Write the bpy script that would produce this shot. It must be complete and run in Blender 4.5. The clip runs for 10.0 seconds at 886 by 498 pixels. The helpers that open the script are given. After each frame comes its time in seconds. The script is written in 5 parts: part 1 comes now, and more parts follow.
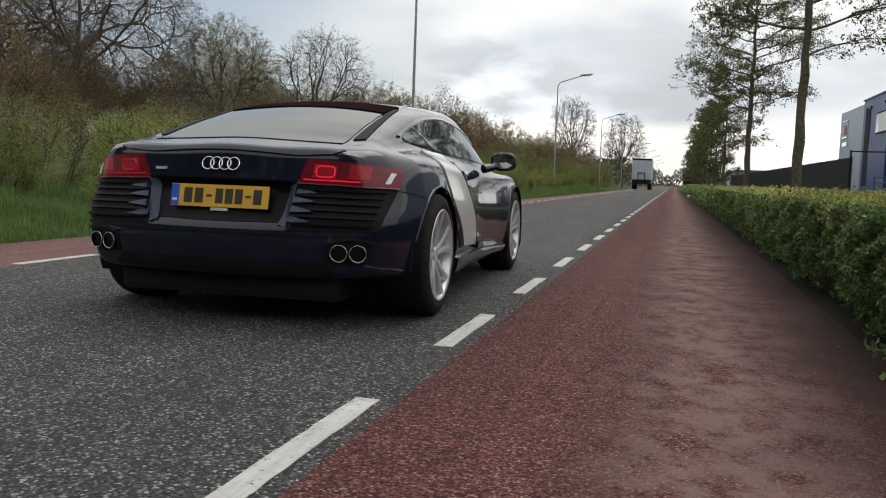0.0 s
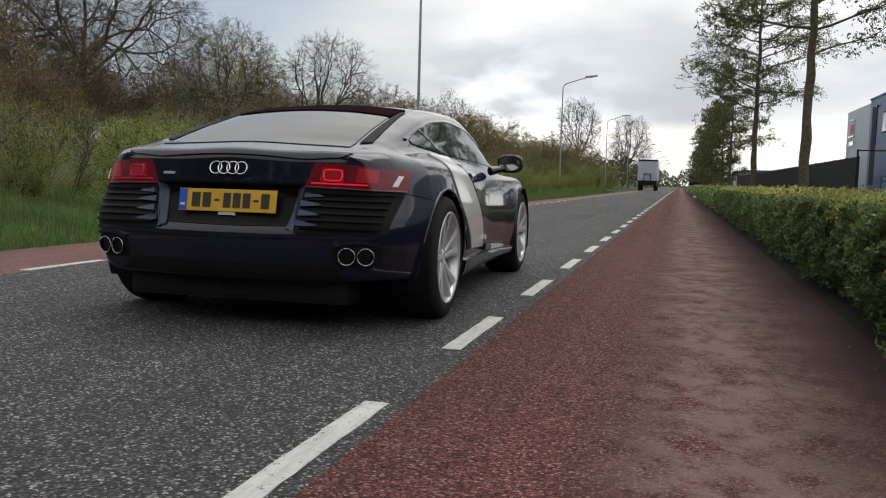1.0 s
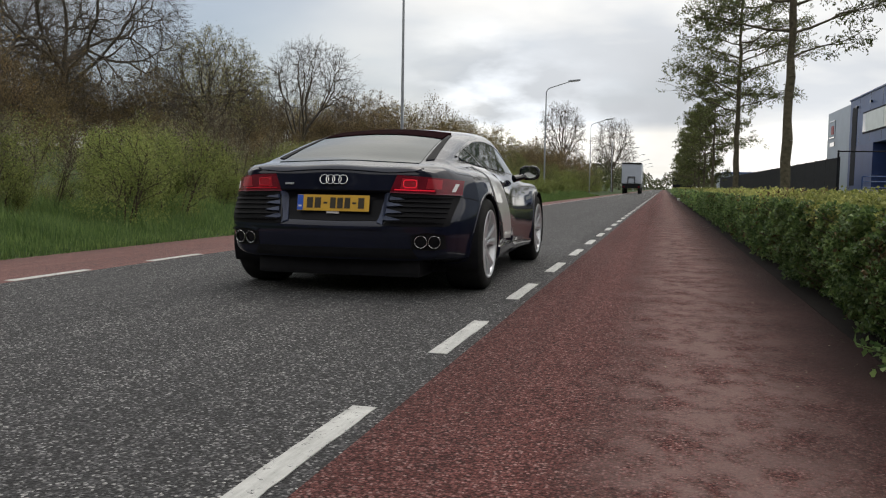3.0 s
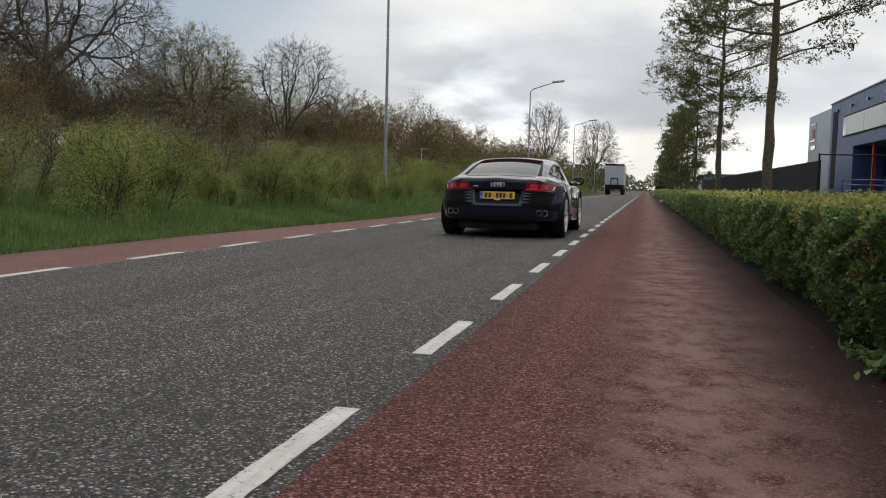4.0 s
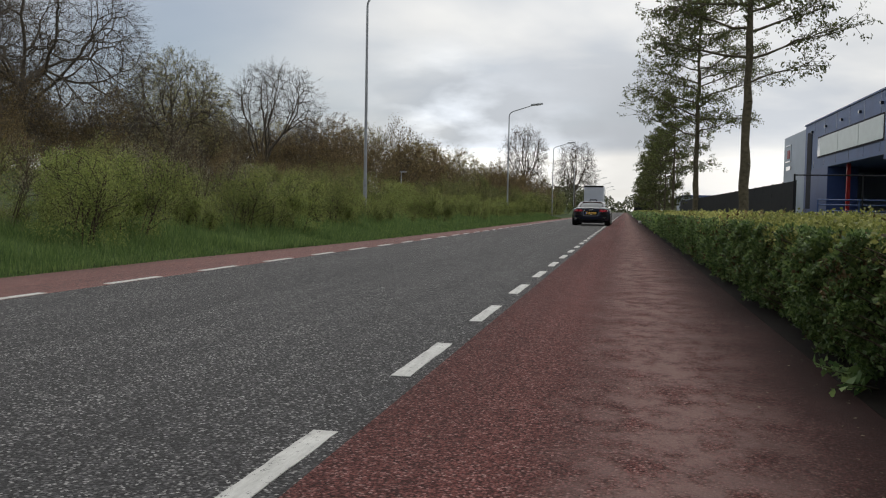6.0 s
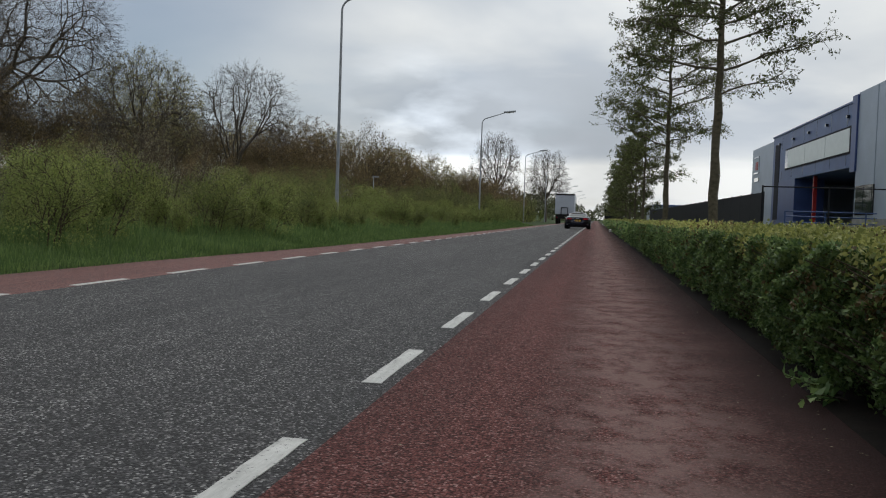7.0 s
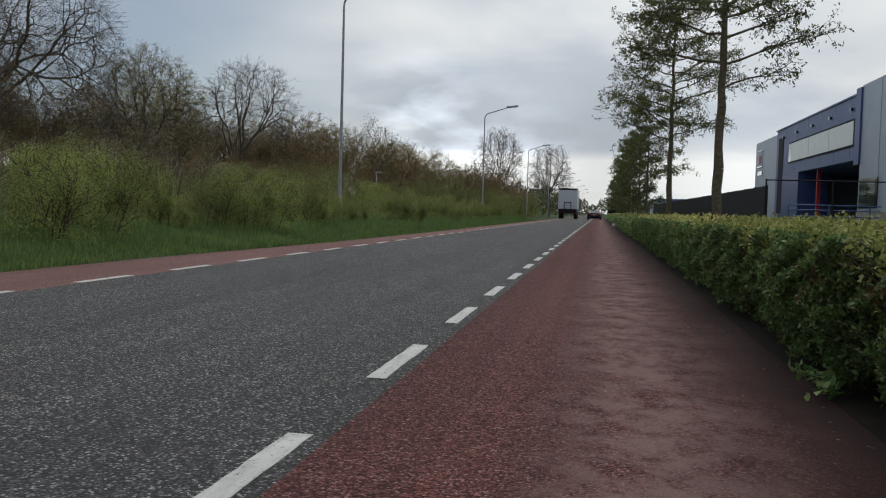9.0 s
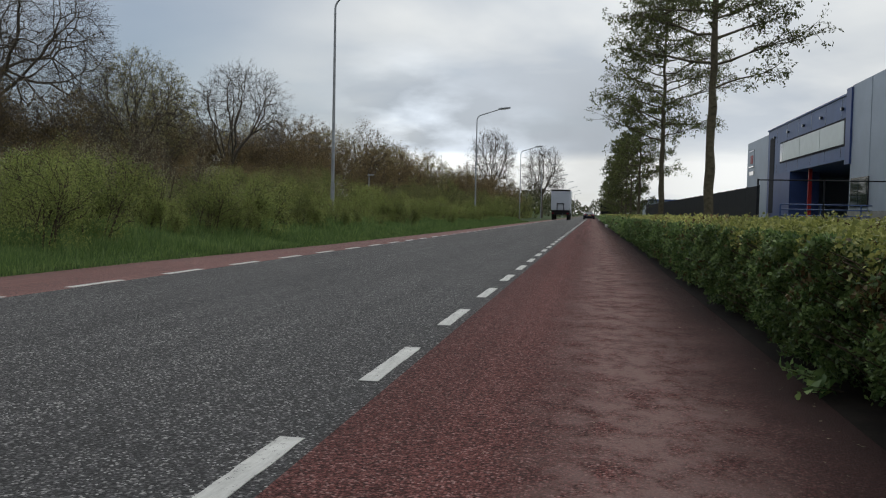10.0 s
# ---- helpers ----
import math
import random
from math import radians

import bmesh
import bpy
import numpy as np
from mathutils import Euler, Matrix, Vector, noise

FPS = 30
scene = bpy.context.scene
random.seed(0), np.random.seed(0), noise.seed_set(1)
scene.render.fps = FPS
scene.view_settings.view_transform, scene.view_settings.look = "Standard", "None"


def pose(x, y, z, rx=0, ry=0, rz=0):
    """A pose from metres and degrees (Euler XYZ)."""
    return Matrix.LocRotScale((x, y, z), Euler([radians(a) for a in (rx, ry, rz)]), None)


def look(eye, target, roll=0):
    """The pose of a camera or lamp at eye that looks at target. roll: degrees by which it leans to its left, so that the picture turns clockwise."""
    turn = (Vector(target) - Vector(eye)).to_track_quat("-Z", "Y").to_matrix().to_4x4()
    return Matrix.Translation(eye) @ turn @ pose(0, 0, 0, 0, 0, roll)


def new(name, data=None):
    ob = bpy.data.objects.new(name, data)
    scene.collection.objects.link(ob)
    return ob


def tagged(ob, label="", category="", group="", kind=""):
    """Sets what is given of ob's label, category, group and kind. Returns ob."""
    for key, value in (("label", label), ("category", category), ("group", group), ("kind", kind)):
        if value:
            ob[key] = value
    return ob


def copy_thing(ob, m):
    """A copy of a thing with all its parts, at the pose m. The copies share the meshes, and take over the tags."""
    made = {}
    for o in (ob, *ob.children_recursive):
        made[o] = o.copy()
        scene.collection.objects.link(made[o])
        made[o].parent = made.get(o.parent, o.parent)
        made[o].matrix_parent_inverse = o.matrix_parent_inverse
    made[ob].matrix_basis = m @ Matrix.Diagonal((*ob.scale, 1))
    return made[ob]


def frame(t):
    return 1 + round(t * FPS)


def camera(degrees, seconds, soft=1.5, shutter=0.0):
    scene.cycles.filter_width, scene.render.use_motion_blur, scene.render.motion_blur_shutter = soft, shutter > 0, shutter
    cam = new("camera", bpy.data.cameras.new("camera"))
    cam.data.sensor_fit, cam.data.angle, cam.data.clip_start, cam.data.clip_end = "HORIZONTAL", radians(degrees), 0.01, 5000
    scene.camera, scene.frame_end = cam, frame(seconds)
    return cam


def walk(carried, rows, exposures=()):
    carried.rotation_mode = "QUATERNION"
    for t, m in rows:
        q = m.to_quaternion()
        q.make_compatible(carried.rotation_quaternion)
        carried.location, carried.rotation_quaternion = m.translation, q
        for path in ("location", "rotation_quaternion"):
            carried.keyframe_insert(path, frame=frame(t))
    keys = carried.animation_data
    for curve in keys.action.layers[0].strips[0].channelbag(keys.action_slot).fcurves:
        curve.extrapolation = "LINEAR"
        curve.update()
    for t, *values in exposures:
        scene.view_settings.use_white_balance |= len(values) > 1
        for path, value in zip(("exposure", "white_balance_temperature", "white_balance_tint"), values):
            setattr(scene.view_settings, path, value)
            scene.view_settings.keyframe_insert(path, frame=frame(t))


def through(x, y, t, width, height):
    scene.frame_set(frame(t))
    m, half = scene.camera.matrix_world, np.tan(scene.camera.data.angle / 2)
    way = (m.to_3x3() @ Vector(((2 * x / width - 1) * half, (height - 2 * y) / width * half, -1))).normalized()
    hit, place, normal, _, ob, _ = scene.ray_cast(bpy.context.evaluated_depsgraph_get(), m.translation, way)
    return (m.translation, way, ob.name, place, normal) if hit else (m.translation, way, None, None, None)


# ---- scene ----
cam = camera(54.2, 10.0, soft=1.15)
PATH = [
    (0, (1.021, -2.767, 0.773), (0.513, -0.839, 0.606), 2.1),
    (0.5, (1.013, -2.756, 0.77), (0.496, -0.831, 0.601), 2.0),
    (1, (1.013, -2.759, 0.771), (0.491, -0.835, 0.61), 1.6),
    (1.5, (1.014, -2.766, 0.773), (0.494, -0.841, 0.62), 1.5),
    (2, (1.018, -2.768, 0.774), (0.501, -0.841, 0.628), 1.4),
    (2.2, (1.031, -2.796, 0.769), (0.517, -0.869, 0.626), 1.0),
    (3.3, (1.018, -2.796, 0.775), (0.538, -0.86, 0.624), 1.2),
    (3.5, (1.006, -2.76, 0.771), (0.535, -0.822, 0.62), 1.4),
    (4, (1.011, -2.767, 0.772), (0.558, -0.824, 0.624), 1.4),
    (4.5, (1.01, -2.754, 0.769), (0.57, -0.809, 0.623), 1.2),
    (5, (1.01, -2.75, 0.769), (0.587, -0.801, 0.616), 1.5),
    (5.5, (1.012, -2.754, 0.771), (0.574, -0.808, 0.636), 1.6),
    (5.7, (1.026, -2.777, 0.77), (0.596, -0.828, 0.653), 1.4),
    (6.8, (1.013, -2.746, 0.764), (0.661, -0.779, 0.687), 1.4),
    (7, (1.01, -2.747, 0.769), (0.664, -0.779, 0.689), 1.9),
    (7.5, (1.008, -2.75, 0.767), (0.662, -0.782, 0.68), 1.9),
    (8, (1.006, -2.756, 0.768), (0.654, -0.789, 0.678), 1.9),
    (8.5, (1.005, -2.755, 0.768), (0.649, -0.789, 0.677), 1.8),
    (9, (1.005, -2.742, 0.766), (0.652, -0.775, 0.675), 1.6),
    (9.5, (1.013, -2.744, 0.769), (0.667, -0.776, 0.68), 1.3),
    (10, (1.015, -2.745, 0.768), (0.677, -0.775, 0.682), 1.2),
]
walk(cam, [(t, look(eye, target, roll)) for t, eye, target, roll in PATH],
     [(0, 0.24, 6700, 10), (2.2, 0.24, 6700, 10), (3.3, 0.16, 6750, 11), (4.5, 0.07, 6750, 11), (5.7, 0.02, 6700, 11), (6.8, -0.22, 6350, 9), (10, -0.20, 6350, 9)])

# ---- world and sun ----
SUN_ELEVATION, SUN_TURN = radians(62), radians(14)
world = bpy.data.worlds.new("overcast_sky")
scene.world = world
world.use_nodes = True


def build_world():
    nt = world.node_tree
    nt.nodes.clear()
    N = nt.nodes.new
    L = nt.links.new
    out = N("ShaderNodeOutputWorld")
    sky = N("ShaderNodeTexSky")
    sky.sky_type = "NISHITA"
    sky.sun_disc = False
    sky.sun_elevation, sky.sun_rotation = SUN_ELEVATION, SUN_TURN
    clear = N("ShaderNodeBackground")
    clear.inputs[1].default_value = 0.08
    L(sky.outputs[0], clear.inputs[0])
    co = N("ShaderNodeTexCoord")
    sep = N("ShaderNodeSeparateXYZ")
    L(co.outputs["Generated"], sep.inputs[0])

    def op(kind, a, b):
        n = N("ShaderNodeMath")
        n.operation = kind
        for i, v in enumerate((a, b)):
            if isinstance(v, (int, float)):
                n.inputs[i].default_value = v
            else:
                L(v, n.inputs[i])
        return n.outputs[0]

    up = op("MAXIMUM", sep.outputs[2], 0.0)
    den = op("ADD", up, 0.16)
    flat = N("ShaderNodeCombineXYZ")
    L(op("DIVIDE", sep.outputs[0], den), flat.inputs[0])
    L(op("DIVIDE", sep.outputs[1], den), flat.inputs[1])
    big = N("ShaderNodeTexNoise")
    big.inputs["Scale"].default_value = 0.85
    big.inputs["Detail"].default_value = 5
    big.inputs["Roughness"].default_value = 0.5
    big.inputs["Distortion"].default_value = 0.25
    shift = N("ShaderNodeMapping")
    shift.inputs["Location"].default_value = (3.1, 0.7, 0.0)
    L(flat.outputs[0], shift.inputs[0])
    L(shift.outputs[0], big.inputs["Vector"])
    tone = N("ShaderNodeValToRGB")
    tone.color_ramp.elements[0].position, tone.color_ramp.elements[0].color = 0.36, (0.63, 0.675, 0.73, 1)
    tone.color_ramp.elements[1].position, tone.color_ramp.elements[1].color = 0.66, (1.05, 1.05, 1.02, 1)
    # a lighter gap over the horizon, a grey-blue bank above it, pale cloud higher up
    bank = N("ShaderNodeValToRGB")
    el = bank.color_ramp.elements
    while len(el) < 6:
        el.new(0.5)
    for e, (at, v) in zip(el, ((0.0, 0.72), (0.050, 0.69), (0.072, 0.40), (0.125, 0.45), (0.21, 0.545), (1.0, 0.50))):
        e.position, e.color = at, (v, v, v, 1)
    L(up, bank.inputs[0])
    L(op("ADD", big.outputs[0], op("SUBTRACT", bank.outputs[0], 0.5)), tone.inputs[0])
    cloud = N("ShaderNodeBackground")
    L(tone.outputs[0], cloud.inputs[0])
    # brighter towards the veiled sun and overhead
    near_sun = N("ShaderNodeVectorMath")
    near_sun.operation = "DOT_PRODUCT"
    near_sun.inputs[1].default_value = (math.sin(SUN_TURN) * math.cos(SUN_ELEVATION), math.cos(SUN_TURN) * math.cos(SUN_ELEVATION), math.sin(SUN_ELEVATION))
    L(co.outputs["Generated"], near_sun.inputs[0])
    glow = op("MULTIPLY", op("POWER", op("MAXIMUM", near_sun.outputs["Value"], 0.0), 4.0), 0.24)

    def lobe(way, sharp, gain):
        """A soft patch of sky round a direction."""
        n = N("ShaderNodeVectorMath")
        n.operation = "DOT_PRODUCT"
        n.inputs[1].default_value = Vector(way).normalized()
        L(co.outputs["Generated"], n.inputs[0])
        return op("MULTIPLY", op("POWER", op("MAXIMUM", n.outputs["Value"], 0.0), sharp), gain)

    # a white cumulus over the trees, broken by noise, and a blue-grey bank beside it
    puffs = N("ShaderNodeTexNoise")
    puffs.inputs["Scale"].default_value = 9.0
    puffs.inputs["Detail"].default_value = 7
    squeeze = N("ShaderNodeMapping")
    squeeze.inputs["Scale"].default_value = (1.0, 1.0, 2.6)
    L(co.outputs["Generated"], squeeze.inputs[0])
    L(squeeze.outputs[0], puffs.inputs["Vector"])
    heap = op("MULTIPLY", op("MAXIMUM", op("SUBTRACT", puffs.outputs[0], 0.40), 0.0), op("ADD", lobe((-0.205, 0.976, 0.082), 420.0, 4.2), lobe((-0.10, 0.985, 0.055), 420.0, 2.0)))
    dusk = op("SUBTRACT", lobe((0.0, 0.996, 0.092), 420.0, 0.16), op("ADD", lobe((-0.06, 0.96, 0.26), 24.0, 0.13), op("ADD", lobe((0.16, 0.985, 0.05), 260.0, 0.16), lobe((0.22, 0.95, 0.22), 10.0, 0.11))))
    L(op("SUBTRACT", op("ADD", op("ADD", op("MULTIPLY", up, 0.26), op("ADD", glow, 0.73)), heap), dusk), cloud.inputs[1])
    small = N("ShaderNodeTexNoise")
    small.inputs["Scale"].default_value = 1.5
    small.inputs["Detail"].default_value = 6
    L(flat.outputs[0], small.inputs["Vector"])
    cover = N("ShaderNodeValToRGB")
    cover.color_ramp.elements[0].position, cover.color_ramp.elements[0].color = 0.30, (0.86, 0.86, 0.86, 1)
    cover.color_ramp.elements[1].position, cover.color_ramp.elements[1].color = 0.45, (1, 1, 1, 1)
    L(small.outputs[0], cover.inputs[0])
    mix = N("ShaderNodeMixShader")
    # blue shows through at the left of the road
    L(op("SUBTRACT", cover.outputs[0], lobe((-0.50, 0.85, 0.16), 40.0, 0.75)), mix.inputs[0])
    L(clear.outputs[0], mix.inputs[1])
    L(cloud.outputs[0], mix.inputs[2])
    L(mix.outputs[0], out.inputs[0])


build_world()
sun_data = bpy.data.lights.new("sun", "SUN")
sun_data.energy, sun_data.angle, sun_data.color = 0.76, radians(40), (1.0, 0.95, 0.88)
sun = new("sun", sun_data)
sun.matrix_world = look((60 * math.sin(SUN_TURN), 60 * math.cos(SUN_TURN), 60 * math.tan(SUN_ELEVATION)), (0, 0, 0))


# ---- materials ----
def material(name):
    m = bpy.data.materials.new(name)
    m.use_nodes = True
    nt = m.node_tree
    return m, nt, nt.nodes["Principled BSDF"]


def noise_node(nt, scale, detail=4, rough=0.6, stretch=(1, 1, 1), vector="Object"):
    co = nt.nodes.new("ShaderNodeTexCoord")
    mp = nt.nodes.new("ShaderNodeMapping")
    mp.inputs["Scale"].default_value = stretch
    n = nt.nodes.new("ShaderNodeTexNoise")
    n.inputs["Scale"].default_value, n.inputs["Detail"].default_value, n.inputs["Roughness"].default_value = scale, detail, rough
    nt.links.new(co.outputs[vector], mp.inputs[0])
    nt.links.new(mp.outputs[0], n.inputs["Vector"])
    return n.outputs[0]


def ramp_node(nt, value, stops):
    r = nt.nodes.new("ShaderNodeValToRGB")
    el = r.color_ramp.elements
    while len(el) < len(stops):
        el.new(0.5)
    for e, (p, c) in zip(el, stops):
        e.position, e.color = p, (*c, 1) if len(c) == 3 else c
    nt.links.new(value, r.inputs[0])
    return r.outputs[0]


def mix_node(nt, kind, fac, a, b):
    n = nt.nodes.new("ShaderNodeMix")
    n.data_type, n.blend_type = "RGBA", kind
    for socket, v in ((n.inputs[0], fac), (n.inputs[6], a), (n.inputs[7], b)):
        if isinstance(v, (int, float)):
            socket.default_value = v
        elif isinstance(v, tuple):
            socket.default_value = (*v, 1)
        else:
            nt.links.new(v, socket)
    return n.outputs[2]


def bump_node(nt, bsdf, height, strength=0.3, distance=0.01):
    b = nt.nodes.new("ShaderNodeBump")
    b.inputs["Strength"].default_value, b.inputs["Distance"].default_value = strength, distance
    nt.links.new(height, b.inputs["Height"])
    nt.links.new(b.outputs[0], bsdf.inputs["Normal"])


def plain(name, color, rough=0.5, metal=0.0, vary=0.25, scale=6.0, bump=0.1, coat=0.0, fine=60.0):
    """A surface with variation at two scales."""
    m, nt, b = material(name)
    dark = tuple(c * (1 - vary) for c in color)
    lite = tuple(min(1, c * (1 + vary)) for c in color)
    col = ramp_node(nt, noise_node(nt, scale), [(0.3, dark), (0.7, lite)])
    grain = noise_node(nt, fine, 3)
    col = mix_node(nt, "OVERLAY", min(0.5, vary), col, ramp_node(nt, grain, [(0.3, (0.35, 0.35, 0.35)), (0.7, (0.65, 0.65, 0.65))]))
    nt.links.new(col, b.inputs["Base Color"])
    b.inputs["Roughness"].default_value, b.inputs["Metallic"].default_value = rough, metal
    b.inputs["Coat Weight"].default_value, b.inputs["Coat Roughness"].default_value = coat, 0.03
    if rough > 0.65:
        b.inputs["Specular IOR Level"].default_value = 0.2
    if bump:
        bump_node(nt, b, grain, bump, 0.004)
    return m


def stones(name, ramp, scale, stain, dust=None, rough=0.85, shine=0.5):
    """Rolled asphalt with visible chippings. ramp: chip colours; stain: darkening at large scale."""
    m, nt, b = material(name)
    co = nt.nodes.new("ShaderNodeTexCoord")
    v = nt.nodes.new("ShaderNodeTexVoronoi")
    v.inputs["Scale"].default_value = scale
    nt.links.new(co.outputs["Object"], v.inputs["Vector"])
    sep = nt.nodes.new("ShaderNodeSeparateColor")
    nt.links.new(v.outputs["Color"], sep.inputs[0])
    col = ramp_node(nt, sep.outputs[0], ramp)
    edge = ramp_node(nt, v.outputs["Distance"], [(0.25, (1, 1, 1)), (0.75, (0.25, 0.25, 0.25))])
    col = mix_node(nt, "MULTIPLY", 0.85, col, edge)
    big = noise_node(nt, 0.55, 6, 0.65, (1.0, 0.35, 1))
    col = mix_node(nt, "MULTIPLY", 1.0, col, ramp_node(nt, big, [(0.35, stain), (0.65, (1, 1, 1))]))
    mid = noise_node(nt, 9, 4)
    col = mix_node(nt, "MULTIPLY", 0.6, col, ramp_node(nt, mid, [(0.3, (0.7, 0.7, 0.7)), (0.7, (1, 1, 1))]))
    lanes = noise_node(nt, 1.0, 5, 0.6, (2.6, 0.03, 1))
    col = mix_node(nt, "MULTIPLY", 1.0, col, ramp_node(nt, lanes, [(0.35, (0.72, 0.72, 0.73)), (0.6, (1.08, 1.08, 1.08))]))
    if dust:
        col = dust(nt, col)
    nt.links.new(col, b.inputs["Base Color"])
    b.inputs["Roughness"].default_value = rough
    b.inputs["Specular IOR Level"].default_value = shine
    bump_node(nt, b, edge, 0.8, 0.007)
    return m


def path_dust(nt, col):
    """Pale sand trodden into the middle of the cycle path, dark humus and painted hedge shadow towards the hedge."""
    co = nt.nodes.new("ShaderNodeTexCoord")
    sep = nt.nodes.new("ShaderNodeSeparateXYZ")
    nt.links.new(co.outputs["Object"], sep.inputs[0])
    wob = noise_node(nt, 1.2, 4, 0.6)
    add = nt.nodes.new("ShaderNodeMath")
    add.operation = "MULTIPLY_ADD"
    add.inputs[1].default_value, add.inputs[2].default_value = 0.5, -0.25
    nt.links.new(wob, add.inputs[0])
    s = nt.nodes.new("ShaderNodeMath")
    nt.links.new(sep.outputs[0], s.inputs[0])
    nt.links.new(add.outputs[0], s.inputs[1])
    half = nt.nodes.new("ShaderNodeMath")
    half.operation = "DIVIDE"
    half.inputs[1].default_value = 2.2
    nt.links.new(s.outputs[0], half.inputs[0])
    band = ramp_node(nt, half.outputs[0], [(0.34, (0, 0, 0)), (0.50, (1, 1, 1)), (0.66, (1, 1, 1)), (0.81, (0.12, 0.12, 0.12))])
    blot = ramp_node(nt, noise_node(nt, 4.4, 12, 0.76, (1.0, 0.8, 1)), [(0.41, (0, 0, 0)), (0.56, (0.80, 0.80, 0.80))])
    fac = mix_node(nt, "MULTIPLY", 1.0, band, blot)
    col = mix_node(nt, "MIX", fac, col, (0.215, 0.140, 0.128))
    # humus along the hedge, darkened further to paint in the hedge's shadow
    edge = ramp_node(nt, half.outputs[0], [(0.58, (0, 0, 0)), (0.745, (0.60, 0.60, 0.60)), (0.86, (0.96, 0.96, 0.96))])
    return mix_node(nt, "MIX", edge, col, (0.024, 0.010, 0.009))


def foliage(name, dark, lite, through=0.3, rough=0.55):
    """Leaves: each leaf takes its own tone, some light passes through."""
    m, nt, b = material(name)
    geo = nt.nodes.new("ShaderNodeNewGeometry")
    col = ramp_node(nt, geo.outputs["Random Per Island"], [(0.0, dark), (0.6, tuple((a + c) / 2 for a, c in zip(dark, lite))), (1.0, lite)])
    patch = noise_node(nt, 1.3, 3)
    col = mix_node(nt, "MULTIPLY", 0.8, col, ramp_node(nt, patch, [(0.3, (0.65, 0.7, 0.6)), (0.7, (1.1, 1.05, 1))]))
    info = nt.nodes.new("ShaderNodeObjectInfo")
    col = mix_node(nt, "MULTIPLY", 1.0, col, ramp_node(nt, info.outputs["Random"], [(0.0, (0.72, 0.70, 0.66)), (0.5, (0.97, 0.97, 0.92)), (1.0, (1.16, 1.10, 1.12))]))
    nt.links.new(col, b.inputs["Base Color"])
    b.inputs["Roughness"].default_value = rough
    tr = nt.nodes.new("ShaderNodeBsdfTranslucent")
    nt.links.new(col, tr.inputs[0])
    mx = nt.nodes.new("ShaderNodeMixShader")
    mx.inputs[0].default_value = through
    out = nt.nodes["Material Output"]
    nt.links.new(b.outputs[0], mx.inputs[1])
    nt.links.new(tr.outputs[0], mx.inputs[2])
    nt.links.new(mx.outputs[0], out.inputs[0])
    return m


ASPHALT = stones("grey_asphalt", [(0.0, (0.011, 0.011, 0.012)), (0.38, (0.040, 0.039, 0.042)), (0.66, (0.085, 0.083, 0.087)), (0.86, (0.20, 0.196, 0.20)), (1.0, (0.60, 0.59, 0.57))], 108, (0.72, 0.72, 0.73), None, 0.80, 0.42)
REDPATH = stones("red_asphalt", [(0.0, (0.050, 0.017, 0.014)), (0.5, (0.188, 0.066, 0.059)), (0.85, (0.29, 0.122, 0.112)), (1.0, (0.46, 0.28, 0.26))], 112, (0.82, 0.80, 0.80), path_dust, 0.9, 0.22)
REDLANE = stones("red_lane_asphalt", [(0.0, (0.16, 0.075, 0.068)), (0.6, (0.335, 0.150, 0.132)), (1.0, (0.44, 0.215, 0.19))], 110, (0.82, 0.8, 0.8), None, 0.80, 0.4)
# soil, its colour darkened to hold the shadow at the hedge base
SOIL = plain("shaded_bare_soil", (0.009, 0.0065, 0.005), 1.0, vary=0.5, scale=8, bump=0.6, fine=90)
LAWN = plain("grass_ground", (0.034, 0.056, 0.016), 0.95, vary=0.45, scale=0.8, bump=0.6, fine=35)
BARK = plain("grey_brown_bark", (0.095, 0.082, 0.066), 0.9, vary=0.45, scale=14, bump=0.6, fine=70)
BARK_ROW = plain("olive_grey_bark", (0.10, 0.088, 0.062), 0.9, vary=0.4, scale=12, bump=0.6, fine=70)
TWIG = plain("brown_twig", (0.070, 0.053, 0.040), 0.9, vary=0.35, scale=9, bump=0.2)
LEAF_HEDGE = foliage("hedge_leaf", (0.060, 0.132, 0.050), (0.320, 0.460, 0.175), 0.45, 0.42)
LEAF_DRY = foliage("dry_hedge_leaf", (0.085, 0.060, 0.028), (0.26, 0.185, 0.085), 0.3, 0.7)
# yellower young leaves, with the light on the hedge top painted into the colour
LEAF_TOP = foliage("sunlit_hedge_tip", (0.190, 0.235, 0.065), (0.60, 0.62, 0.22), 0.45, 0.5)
LEAF_ROW = foliage("row_tree_leaf", (0.070, 0.092, 0.030), (0.19, 0.22, 0.075), 0.45)
LEAF_BRIGHT = foliage("spring_shrub_leaf", (0.140, 0.190, 0.055), (0.410, 0.470, 0.155), 0.52)
LEAF_OLIVE = foliage("olive_shrub_leaf", (0.120, 0.140, 0.050), (0.34, 0.36, 0.14), 0.5)
LEAF_BROWN = foliage("brown_bud", (0.115, 0.086, 0.042), (0.310, 0.230, 0.115), 0.42)
LEAF_BUD = foliage("reddish_oak_bud", (0.075, 0.058, 0.044), (0.18, 0.135, 0.095), 0.2)
LEAF_PALE = foliage("pale_blossom", (0.17, 0.155, 0.105), (0.52, 0.48, 0.37), 0.4)
LEAF_CROWN = foliage("young_oak_leaf", (0.24, 0.22, 0.09), (0.58, 0.54, 0.27), 0.55)
GRASS = foliage("verge_grass", (0.072, 0.140, 0.048), (0.225, 0.325, 0.110), 0.5)


